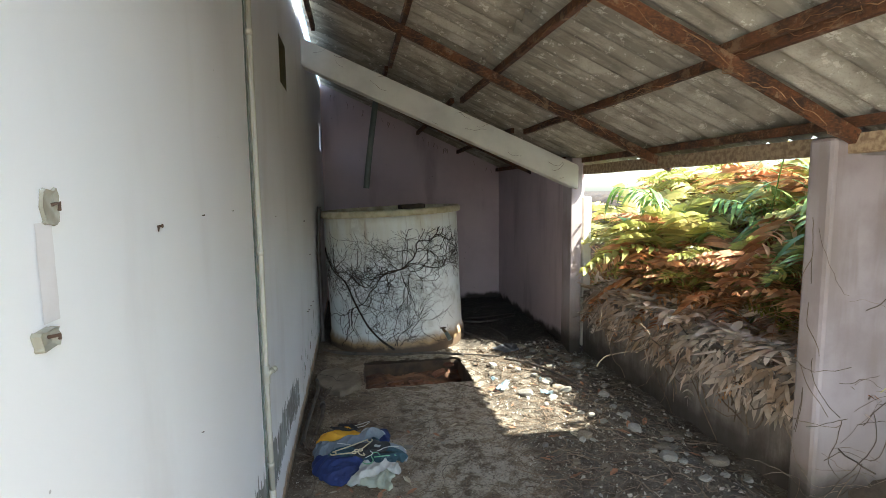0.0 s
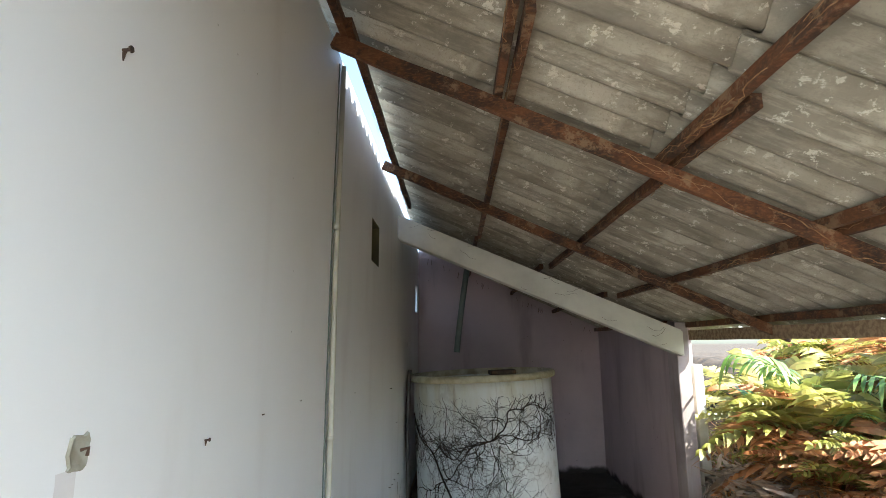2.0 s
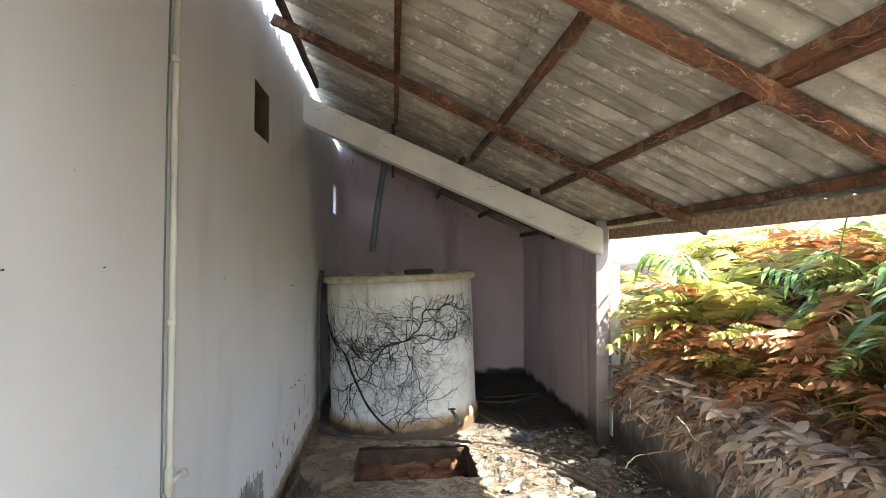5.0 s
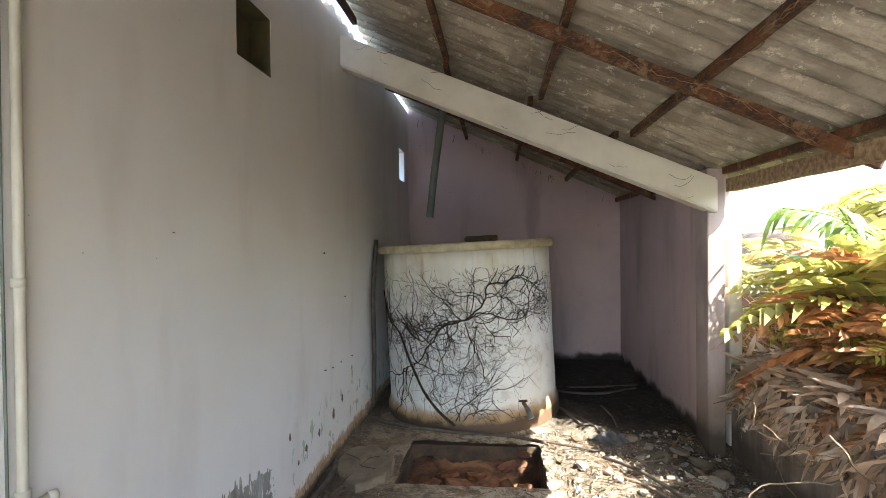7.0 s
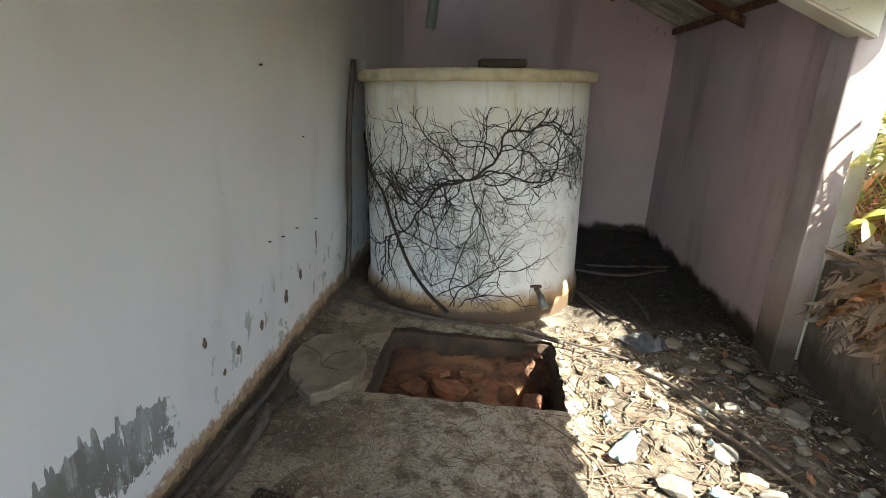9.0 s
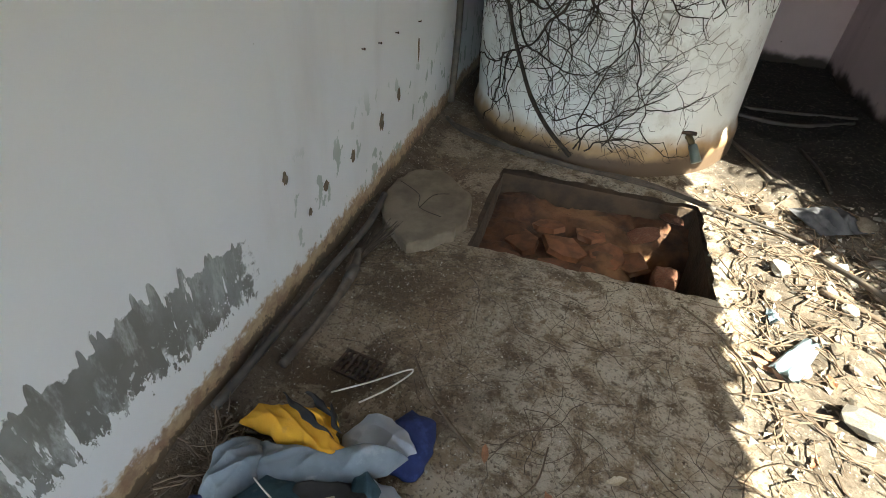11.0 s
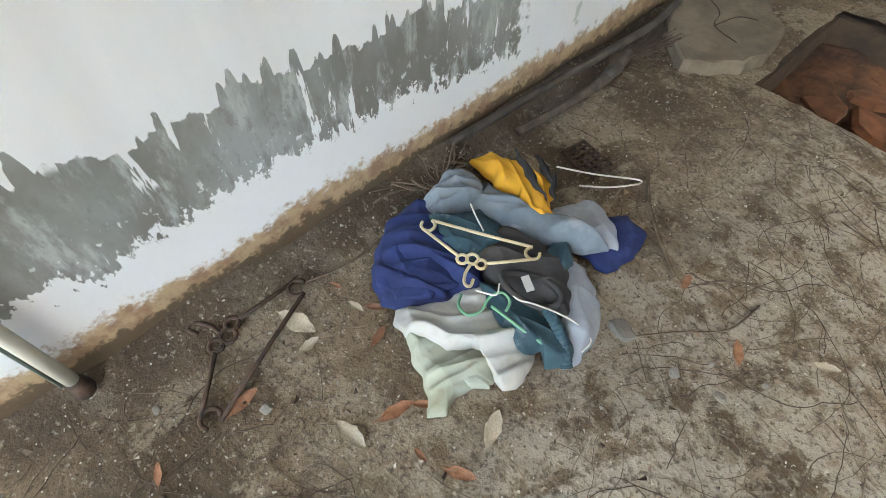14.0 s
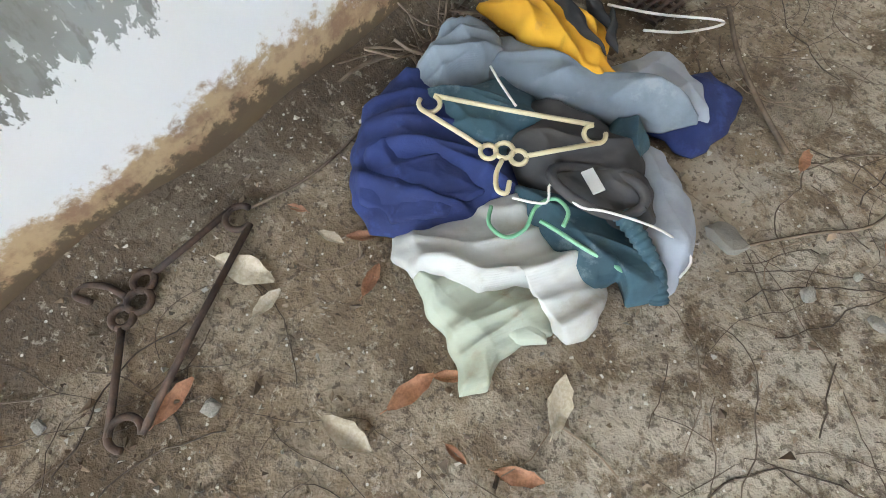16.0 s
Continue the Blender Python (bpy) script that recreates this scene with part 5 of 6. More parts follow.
ring = [(-0.455, 5.02), (-0.44, 5.20), (-0.39, 5.32), (-0.26, 5.38), (-0.13, 5.28), (-0.02, 5.16), (0.0, 4.96), (-0.04, 4.84), (-0.12, 4.74), (-0.20, 4.68), (-0.29, 4.76), (-0.38, 4.84)]
ring = [(x + (x1 - x) * q + 0.016 * noise.noise((x * 21 + q * 3, y * 21, 1)), y + (y1 - y) * q + 0.016 * noise.noise((x * 19, y * 19 + q * 4, 6))) for (x, y), (x1, y1) in zip(ring, ring[1:] + ring[:1]) for q in (0, 0.33, 0.67)]
lo = [bm.verts.new((x, y, 0.0)) for x, y in ring]
hi = [bm.verts.new((x * 0.985 - 0.003, y, 0.055 + 0.014 * noise.noise((x * 9, y * 9, 0)))) for x, y in ring]
for i in range(len(ring)):
    bm.faces.new((lo[i], lo[(i + 1) % len(ring)], hi[(i + 1) % len(ring)], hi[i]))
top = bm.faces.new(hi)
bmesh.ops.recalc_face_normals(bm, faces=bm.faces)
bmesh.ops.bevel(bm, geom=[e for e in bm.edges if e.verts[0] in hi and e.verts[1] in hi], offset=0.007, segments=1, affect="EDGES")
M_SLAB = simple("pale_mortar_slab", (0.215, 0.172, 0.122), (0.145, 0.112, 0.077), 9, 0.9, bump=0.8, dist=0.01, c3=(0.11, 0.083, 0.057))
tagged(link("broken_slab", bm, M_SLAB), "cracked slab of old mortar beside the pit", "slab")
bm = bmesh.new()
for pts in (((-0.41, 5.17), (-0.28, 5.08), (-0.24, 4.97), (-0.12, 4.93)), ((-0.24, 4.97), (-0.21, 5.1), (-0.14, 5.14))):
    tube(bm, smooth_line([(x, y, 0.059) for x, y in pts], 4), 0.0018, 5)
tagged(link("slab_crack", bm, M_ROOT), "dark root grown along a crack", "root")

# cracked clay plates and a broken brick or two in the pit
LUMPS = [stone_mesh("brick", M_BRICK, s + 20, 0.75) for s in range(3)]
for i, (x, y, z, k, rz) in enumerate(((0.84, 5.36, -0.08, 0.09, 20), (0.95, 5.12, -0.16, 0.12, 75), (0.97, 5.52, -0.05, 0.08, 130))):
    o = new("brick", LUMPS[i % 3])
    o.matrix_world = pose(x, y, z, 15 * i, 20 * i - 20, rz) @ Matrix.Diagonal((k * 1.2, k * 0.7, k * 0.5, 1))
    tagged(o, "broken lump of red brick in the pit", "brick", "bricks in the pit")
M_CLAY = simple("cracked_red_clay", (0.20, 0.085, 0.042), (0.11, 0.05, 0.027), 12, 0.95, vary=0.5, bump=0.8, dist=0.01, c3=(0.27, 0.17, 0.11))
for i, (x, y, r, tilt) in enumerate(((0.20, 5.00, 0.13, 8), (0.42, 5.05, 0.12, -7), (0.62, 5.02, 0.11, 6), (0.24, 5.22, 0.11, -9), (0.46, 5.26, 0.13, 10), (0.68, 5.24, 0.11, -8), (0.36, 5.42, 0.10, 12), (0.60, 5.44, 0.10, 7), (0.80, 5.22, 0.09, 24), (0.77, 5.02, 0.08, -16))):
    bm = bmesh.new()
    q = random.Random(i + 60)
    ring = [(r * q.uniform(0.65, 1.15) * math.cos(a), r * q.uniform(0.55, 1.0) * math.sin(a)) for a in (2 * math.pi * k / 7 + q.uniform(-0.25, 0.25) for k in range(7))]
    lo, hi = [bm.verts.new((u, v, -0.03)) for u, v in ring], [bm.verts.new((u * 0.96, v * 0.96, 0.004 * q.uniform(-1, 1))) for u, v in ring]
    for k in range(7):
        bm.faces.new((lo[k], lo[(k + 1) % 7], hi[(k + 1) % 7], hi[k]))
    bm.faces.new(hi)
    bm.faces.new(lo[::-1])
    bmesh.ops.recalc_face_normals(bm, faces=bm.faces)
    o = link("clay_plate", bm, M_CLAY)
    o.matrix_world = pose(x, y, -0.172, tilt, -tilt * 0.7, 40 * i)
    tagged(o, "flat cracked plate of red clay in the pit", "clay", "clay plates in the pit")

M_FOAM = simple("pale_blue_plastic", (0.36, 0.48, 0.55), (0.45, 0.54, 0.58), 10, 0.4, bump=0.2)
for i, (x, y, w, l, a) in enumerate(((1.33, 4.57, 0.10, 0.26, -35), (1.75, 4.62, 0.06, 0.10, 20), (1.66, 4.30, 0.07, 0.12, 60), (1.30, 4.80, 0.06, 0.08, 10))):
    bm = bmesh.new()
    n = 10
    g = [[bm.verts.new((w * (u / n - 0.5) * (1 - 0.4 * (v / n)), l * (v / n - 0.5), 0.03 + 0.02 * noise.noise((u * 0.35 + i * 5, v * 0.35, 0)) - 0.03 * abs(u / n - 0.5))) for v in range(n + 1)] for u in range(n + 1)]
    for u in range(n):
        for v in range(n):
            bm.faces.new((g[u][v], g[u + 1][v], g[u + 1][v + 1], g[u][v + 1]))
    bmesh.ops.solidify(bm, geom=bm.faces[:], thickness=0.006)
    o = link("plastic_scrap", bm, M_FOAM, smooth=True)
    o.matrix_world = pose(x, y, floor_z(x, y) + 0.01, 0, 0, a)
    tagged(o, "crumpled pale blue plastic scrap on the rubble", "plastic scrap", "plastic scraps")
put_stone("concrete_lump", STONES[0], 1.47, 4.33, 0.085, "squarish grey lump of concrete on the rubble", "stone", "")


# ---- dry leaves ----
def leaf_mesh(seed, mat, w=0.42):
    r = random.Random(seed)
    bm = bmesh.new()
    n, m = 8, 4
    curl = r.uniform(0.2, 0.9)
    g = []
    for i in range(n + 1):
        t = i / n
        half = w / 2 * (1 + 0.25 * noise.noise((i * 0.9, seed * 3, 0))) * math.sin(math.pi * min(0.985, 0.03 + 0.97 * t)) ** 0.75
        g.append([bm.verts.new((t - 0.5, half * (j / m * 2 - 1), 0.12 + curl * 0.25 * (j / m * 2 - 1) ** 2 * half * 2 + 0.2 * curl * (t - 0.5) ** 2 + 0.10 * noise.noise((i * 0.6, j * 0.8, seed * 5)))) for j in range(m + 1)])
    for i in range(n):
        for j in range(m):
            bm.faces.new((g[i][j], g[i + 1][j], g[i + 1][j + 1], g[i][j + 1]))
    tube(bm, [(-0.5, 0, 0.13), (-0.64, 0.02, 0.10)], 0.012, 4)
    me = bpy.data.meshes.new("dry_leaf")
    bm.to_mesh(me)
    bm.free()
    me.materials.append(mat)
    me.polygons.foreach_set("use_smooth", [True] * len(me.polygons))
    return me


M_LEAF_P = simple("pale_dry_leaf", (0.50, 0.43, 0.32), (0.40, 0.33, 0.23), 14, 0.7, vary=0.3)
M_LEAF_R = simple("reddish_dry_leaf", (0.34, 0.16, 0.085), (0.25, 0.115, 0.06), 14, 0.7, vary=0.5)
PALE, RED = [leaf_mesh(s, M_LEAF_P, 0.42) for s in range(2)], [leaf_mesh(s + 3, M_LEAF_R, 0.36) for s in range(3)]
for x, y, L, a, pale in ((-0.27, 3.00, 0.14, 20, 1), (-0.20, 2.985, 0.075, 95, 1), (0.08, 3.04, 0.11, 80, 0), (0.11, 3.10, 0.07, 40, 0), (0.05, 2.93, 0.11, 10, 1), (0.26, 3.18, 0.11, 115, 1), (0.28, 3.06, 0.09, 30, 0), (-0.18, 2.79, 0.10, 100, 0),
                         (-0.21, 3.14, 0.06, 15, 1), (-0.17, 3.18, 0.07, 40, 0), (-0.10, 3.13, 0.08, 110, 0), (0.345, 3.87, 0.075, 100, 0), (0.55, 3.78, 0.09, 120, 0), (0.72, 3.9, 0.08, 30, 1), (-0.15, 3.24, 0.09, 60, 0), (0.19, 3.02, 0.05, 0, 0), (-0.3, 3.14, 0.05, 200, 0)):
    o = new("dry_leaf", rnd.choice(PALE if pale else RED))
    o.matrix_world = pose(x, y, floor_z(x, y) - 0.004, rnd.uniform(-6, 6), rnd.uniform(-6, 6), a) @ Matrix.Diagonal((L * 0.82, L * 0.82, L * 0.9, 1))
    tagged(o, "pale curled dry leaf on the dirty floor" if pale else "reddish-brown curled dry leaf on the floor", "leaf", "dry leaves on the floor")
for i in range(58):
    x, y = (rnd.uniform(1.15, 2.5), rnd.uniform(2.6, 5.6)) if i < 54 else (rnd.uniform(-0.3, 1.0), rnd.uniform(2.2, 3.0))
    L = rnd.uniform(0.05, 0.11) if i < 54 else 0.05
    o = new("dry_leaf", rnd.choice(PALE + RED * 2))
    o.matrix_world = pose(x, y, floor_z(x, y) + 0.005, rnd.uniform(-15, 15), rnd.uniform(-15, 15), rnd.uniform(0, 360)) @ Matrix.Diagonal((L, L, L, 1))
    tagged(o, "curled brown dry leaf among the rubble", "leaf", "dry leaves on the floor")

# a dark rag on the rubble and a white post outside the column
M_RAG = simple("dark_grey_rag", (0.10, 0.10, 0.11), (0.05, 0.05, 0.055), 14, 0.9)
bm = bmesh.new()
n = 26
g = [[bm.verts.new((0.30 * (u / n - 0.5), 0.24 * (v / n - 0.5), 0.04 + 0.07 * (1 - min(1, abs(noise.noise((u * 0.22, v * 0.05, 3))) * 2.5)) * math.sin(math.pi * u / n) * math.sin(math.pi * v / n))) for v in range(n + 1)] for u in range(n + 1)]
for u in range(n):
    for v in range(n):
        bm.faces.new((g[u][v], g[u + 1][v], g[u + 1][v + 1], g[u][v + 1]))
o = link("rag", bm, M_RAG, smooth=True)
o.matrix_world = pose(1.70, 5.62, floor_z(1.7, 5.62) - 0.01, 0, 0, 25)
tagged(o, "crumpled dark grey rag on the rubble", "rag")
bm = bmesh.new()
box(bm, 2.62, 2.72, 5.64, 5.76, -0.6, 1.80, 0.012)
tagged(link("outer_post", bm, M_BEAM), "short whitewashed concrete post outside the column", "post", kind="structure")

# ---- the heap of clothes ----
def fabric(name, c1, c2, scale=9, c3=None):
    k = Net(name, 0.9)
    n = k.noise(scale, 5)
    c = k.mix(k.step(n, 0.35, 0.65), c1, c2)
    if c3:
        c = k.mix(k.calc("MULTIPLY", k.step(k.noise(scale * 1.7, 6, rough=0.65), 0.55, 0.7), 0.8), c, c3)
    weave = k.n.new("ShaderNodeTexWave")
    weave.inputs["Scale"].default_value = 260
    k.l.new(k.co, weave.inputs["Vector"])
    return k.done(c, k.calc("ADD", k.calc("MULTIPLY", k.noise(30, 5, rough=0.6), 0.7), k.calc("MULTIPLY", weave.outputs["Fac"], 0.12)), 0.4, 0.004)


def cloth(bm, ring, base, dome, folds, seed, rings=34, sides=130, thick=0.004, along=None):
    """A crumpled piece of cloth with a rounded outline through the ring's corners, domed over what lies under it."""
    start, first = len(bm.verts), len(bm.faces)
    cx, cy = sum(p[0] for p in ring) / len(ring), sum(p[1] for p in ring) / len(ring)
    line = [Vector((x, y, 0)) for x, y in ring] + [Vector((*ring[0], 0))]
    run = [0.0]
    for p, q in zip(line, line[1:]):
        run.append(run[-1] + (q - p).length)
    edge, i = [], 0
    for k in range(sides):
        s = run[-1] * k / sides
        while run[i + 1] < s:
            i += 1
        edge.append(line[i].lerp(line[i + 1], (s - run[i]) / max(1e-9, run[i + 1] - run[i])))
    off = Vector((seed * 3.1, seed * 1.7, 0))
    a = math.radians(along if along is not None else seed * 47)

    def crease(p):
        return (1 - min(1, abs(noise.noise(p)) * 2.4)) ** 1.7

    def height(x, y, r):
        u, v = x * math.cos(a) + y * math.sin(a), -x * math.sin(a) + y * math.cos(a)
        w = 0.8 * noise.noise(Vector((u * 4, v * 4, 5 + seed)))
        f = 1.3 * crease(Vector((u * 1.8, v * 8 + w, 0)) + off) + 0.6 * crease(Vector((u * 3.5 + w, v * 17, 4)) + off) + 0.45 * crease(Vector((u * 9, v * 2.5 + w, 9)) + off)
        f += 0.7 * noise.noise(Vector((u * 3, v * 6, seed))) + 0.03 * noise.noise(Vector((x * 70, y * 70, seed)))
        z = base + dome * (1 - r ** 3) + 1.25 * folds * f * (0.55 + 0.45 * min(1, (1 - r) * 6))
        return max(0.010, z) if r < 0.985 else max(0.006, z - min(0.02, folds * 0.8))
    mid = bm.verts.new((cx, cy, height(cx, cy, 0)))
    prev = None
    for i in range(1, rings + 1):
        r = i / rings
        cur = []
        for e in edge:
            x, y = cx + (e.x - cx) * r, cy + (e.y - cy) * r
            j = 0.010 * r * noise.noise(Vector((x * 22, y * 22, seed)))
            cur.append(bm.verts.new((x + j, y + j, height(x, y, r))))
        for k in range(sides):
            if prev is None:
                bm.faces.new((mid, cur[k], cur[(k + 1) % sides]))
            else:
                bm.faces.new((prev[k], cur[k], cur[(k + 1) % sides], prev[(k + 1) % sides]))
        prev = cur
    # the underside, sewn to the hem
    tops = list(bm.verts)[start:]
    faces = list(bm.faces)[first:]
    under = {v: bm.verts.new(v.co - Vector((0, 0, thick))) for v in tops}
    for f in faces:
        bm.faces.new([under[v] for v in reversed(f.verts)])
    for k in range(sides):
        a0, b0 = prev[k], prev[(k + 1) % sides]
        bm.faces.new((b0, a0, under[a0], under[b0]))


C_NAVY = fabric("navy_cotton", (0.020, 0.035, 0.13), (0.014, 0.022, 0.085), 9, (0.03, 0.05, 0.17))
C_WHITE = fabric("soiled_white_cotton", (0.52, 0.51, 0.475), (0.43, 0.42, 0.385), 8, (0.40, 0.365, 0.30))
C_PALE = fabric("pale_green_cotton", (0.40, 0.425, 0.34), (0.34, 0.355, 0.27), 8, (0.31, 0.27, 0.19))
C_TEAL = fabric("teal_denim", (0.045, 0.095, 0.12), (0.03, 0.062, 0.08), 14, (0.12, 0.16, 0.18))
C_DARK = fabric("faded_black_jersey", (0.045, 0.042, 0.042), (0.068, 0.063, 0.06), 12)
C_GREY = fabric("faded_blue_grey_cotton", (0.20, 0.23, 0.26), (0.14, 0.165, 0.19), 10, (0.25, 0.27, 0.29))
C_GREYL = fabric("light_grey_cotton", (0.36, 0.39, 0.43), (0.30, 0.32, 0.36), 10)
C_YELLOW = fabric("yellow_cloth", (0.72, 0.38, 0.03), (0.60, 0.29, 0.02), 9, (0.50, 0.26, 0.05))
C_BLACK = fabric("black_cloth", (0.018, 0.017, 0.017), (0.03, 0.028, 0.027), 9)
PLASTIC_C = simple("cream_plastic", (0.62, 0.53, 0.33), (0.52, 0.43, 0.26), 10, 0.4, bump=0.1)
PLASTIC_W = simple("white_wire_plastic", (0.72, 0.70, 0.66), (0.60, 0.58, 0.53), 10, 0.4, bump=0.1)
PLASTIC_G = simple("faded_green_plastic", (0.16, 0.40, 0.22), (0.22, 0.45, 0.28), 10, 0.4, bump=0.1)


def garment(name, label, pieces):
    """One garment of several pieces: name, material, outline, base, dome, fold height, seed."""
    t = thing(name, label, "clothing", "clothes in the heap", at=(sum(p[0] for p in pieces[0][2]) / len(pieces[0][2]), sum(p[1] for p in pieces[0][2]) / len(pieces[0][2]), 0))
    back = Matrix.Translation(-t.location)
    for nm, mat, ring, base, dome, folds, seed, *rest in pieces:
        bm = bmesh.new()
        cloth(bm, ring, base, dome, folds, seed, along=rest[0] if rest else None)
        bm.transform(back)
        part(nm, bm, mat, t, smooth=True)
    return t


garment("navy_trousers", "crumpled navy blue trousers under the heap", [
    ("waist", C_NAVY, [(-0.37, 3.49), (-0.35, 3.37), (-0.30, 3.28), (-0.23, 3.21), (-0.16, 3.19), (-0.09, 3.23), (-0.04, 3.32), (0.0, 3.42), (-0.06, 3.47), (-0.16, 3.50), (-0.28, 3.54)], 0.015, 0.055, 0.016, 2, 40),
    ("fold", C_NAVY, [(-0.27, 3.28), (-0.20, 3.215), (-0.13, 3.22), (-0.07, 3.29), (-0.05, 3.37), (-0.11, 3.41), (-0.19, 3.38), (-0.25, 3.34)], 0.05, 0.030, 0.012, 22, 60),
    ("leg", C_NAVY, [(0.09, 3.93), (0.18, 3.91), (0.20, 3.82), (0.18, 3.72), (0.08, 3.71), (0.0, 3.77)], 0.010, 0.022, 0.010, 3, 120)])
garment("white_shirt", "soiled white shirt spilling out of the heap", [
    ("back", C_GREYL, [(0.03, 3.68), (0.12, 3.68), (0.20, 3.65), (0.25, 3.60), (0.28, 3.54), (0.30, 3.46), (0.28, 3.41), (0.21, 3.45), (0.14, 3.52), (0.07, 3.60)], 0.012, 0.040, 0.012, 5, 115),
    ("front", C_WHITE, [(-0.13, 3.21), (-0.11, 3.27), (-0.06, 3.35), (-0.02, 3.42), (0.06, 3.41), (0.13, 3.40), (0.20, 3.39), (0.23, 3.35), (0.235, 3.29), (0.215, 3.262), (0.18, 3.265), (0.145, 3.31), (0.09, 3.275), (0.06, 3.225), (0.0, 3.20), (-0.05, 3.175), (-0.10, 3.18)], 0.012, 0.036, 0.016, 6, 60)])
garment("pale_green_shirt", "stained pale green shirt at the edge of the heap", [
    ("body", C_PALE, [(-0.06, 3.185), (0.03, 3.25), (0.11, 3.32), (0.165, 3.29), (0.185, 3.255), (0.16, 3.215), (0.15, 3.17), (0.168, 3.12), (0.14, 3.085), (0.10, 3.118), (0.06, 3.14), (0.01, 3.15)], 0.006, 0.018, 0.014, 7, 75),
    ("sleeve", C_PALE, [(0.07, 3.22), (0.12, 3.26), (0.17, 3.26), (0.19, 3.24), (0.15, 3.20), (0.10, 3.18)], 0.016, 0.014, 0.010, 17, 30)])
garment("teal_jeans", "dark teal denim jeans with an elastic waistband", [
    ("leg", C_TEAL, [(-0.28, 3.42), (-0.25, 3.52), (-0.19, 3.60), (-0.11, 3.61), (-0.05, 3.53), (-0.08, 3.44), (-0.16, 3.40), (-0.22, 3.37)], 0.030, 0.050, 0.016, 8, 20),
    ("seat", C_TEAL, [(-0.03, 3.41), (0.05, 3.47), (0.14, 3.49), (0.20, 3.50), (0.26, 3.47), (0.29, 3.42), (0.25, 3.37), (0.215, 3.395), (0.19, 3.345), (0.11, 3.36), (0.05, 3.37)], 0.030, 0.030, 0.013, 9, 20),
    ("cuff", C_TEAL, [(0.01, 3.65), (0.06, 3.68), (0.11, 3.64), (0.12, 3.59), (0.05, 3.58)], 0.05, 0.03, 0.009, 10)])
garment("black_tee", "faded black T-shirt with its collar open", [
    ("body", C_DARK, [(-0.13, 3.52), (-0.11, 3.60), (-0.01, 3.64), (0.06, 3.63), (0.12, 3.61), (0.18, 3.56), (0.225, 3.50), (0.20, 3.47), (0.14, 3.46), (0.08, 3.45), (0.03, 3.44), (-0.03, 3.44), (-0.08, 3.46)], 0.040, 0.050, 0.014, 11, 30)])
garment("grey_shirt", "faded blue-grey shirt draped across the heap", [
    ("sleeve", C_GREY, [(-0.30, 3.43), (-0.345, 3.51), (-0.365, 3.61), (-0.34, 3.67), (-0.27, 3.675), (-0.20, 3.63), (-0.21, 3.56), (-0.23, 3.50), (-0.25, 3.43)], 0.028, 0.055, 0.020, 12, 70),
    ("body", C_GREY, [(-0.28, 3.66), (-0.20, 3.665), (-0.10, 3.66), (0.0, 3.70), (0.08, 3.745), (0.155, 3.755), (0.11, 3.69), (0.03, 3.64), (-0.07, 3.60), (-0.17, 3.575), (-0.25, 3.57)], 0.055, 0.050, 0.015, 13, 28),
    ("tail", C_GREYL, [(-0.06, 3.77), (-0.02, 3.85), (0.06, 3.865), (0.12, 3.83), (0.165, 3.785), (0.13, 3.745), (0.04, 3.715), (-0.04, 3.72)], 0.030, 0.035, 0.011, 14, 160)])
yellow = garment("yellow_jersey", "yellow sports shirt with black stripes on top of the heap", [
    ("body", C_YELLOW, [(-0.345, 3.70), (-0.325, 3.76), (-0.25, 3.775), (-0.18, 3.785), (-0.12, 3.81), (-0.07, 3.78), (-0.075, 3.745), (-0.03, 3.71), (0.02, 3.685), (-0.04, 3.645), (-0.10, 3.615), (-0.13, 3.66), (-0.24, 3.68)], 0.070, 0.040, 0.014, 15, -20)])
for i, (x0, y0, x1, y1) in enumerate(((-0.26, 3.785, -0.05, 3.70), (-0.19, 3.81, -0.07, 3.755), (-0.11, 3.80, -0.04, 3.72))):
    bm = bmesh.new()
    d = Vector((x1 - x0, y1 - y0, 0)).normalized()
    s = Vector((-d.y, d.x, 0)) * 0.011
    cloth(bm, [(x0, y0), ((x0 + x1) / 2 - s.x, (y0 + y1) / 2 - s.y), (x1, y1), ((x0 + x1) / 2 + s.x, (y0 + y1) / 2 + s.y)], 0.132, 0.008, 0.006, 30 + i, 8, 40, 0.004)
    bm.transform(Matrix.Translation(-yellow.location))
    part("stripe", bm, C_BLACK, yellow.children[0], "black stripe", True)
bm = bmesh.new()
box(bm, -0.03, 0.03, -0.008, 0.008, 0, 0.003)
tagged(link("shirt_label", bm, C_WHITE), "small white printed label lying on the shirt", "label").matrix_world = pose(0.085, 3.472, 0.112, 8, 0, -28) @ Matrix.Diagonal((0.75, 1.3, 1, 1))


# collar of the black shirt and gathered waistband of the jeans
tee = [o for o in scene.objects if o.name == "black_tee"][0]
bm = bmesh.new()
tube(bm, [(0.095 + 0.075 * math.cos(a) - tee.location.x, 3.475 + 0.042 * math.sin(a) + 0.02 * math.cos(a) - tee.location.y, 0.100 + 0.008 * math.sin(2 * a)) for a in (2 * math.pi * i / 28 for i in range(29))], 0.009, 7, False)
part("collar", bm, C_DARK, tee, "ribbed black collar", True)
jeans = [o for o in scene.objects if o.name == "teal_jeans"][0]
bm = bmesh.new()
band = smooth_line([(0.15, 3.47, 0.085), (0.20, 3.455, 0.080), (0.25, 3.43, 0.065), (0.285, 3.405, 0.04)], 14)
tube(bm, [p - jeans.location for p in band], [0.015 + 0.002 * math.sin(i * 2.1) for i in range(len(band))], 10)
part("waistband", bm, C_TEAL, jeans, "gathered elastic waistband", True)


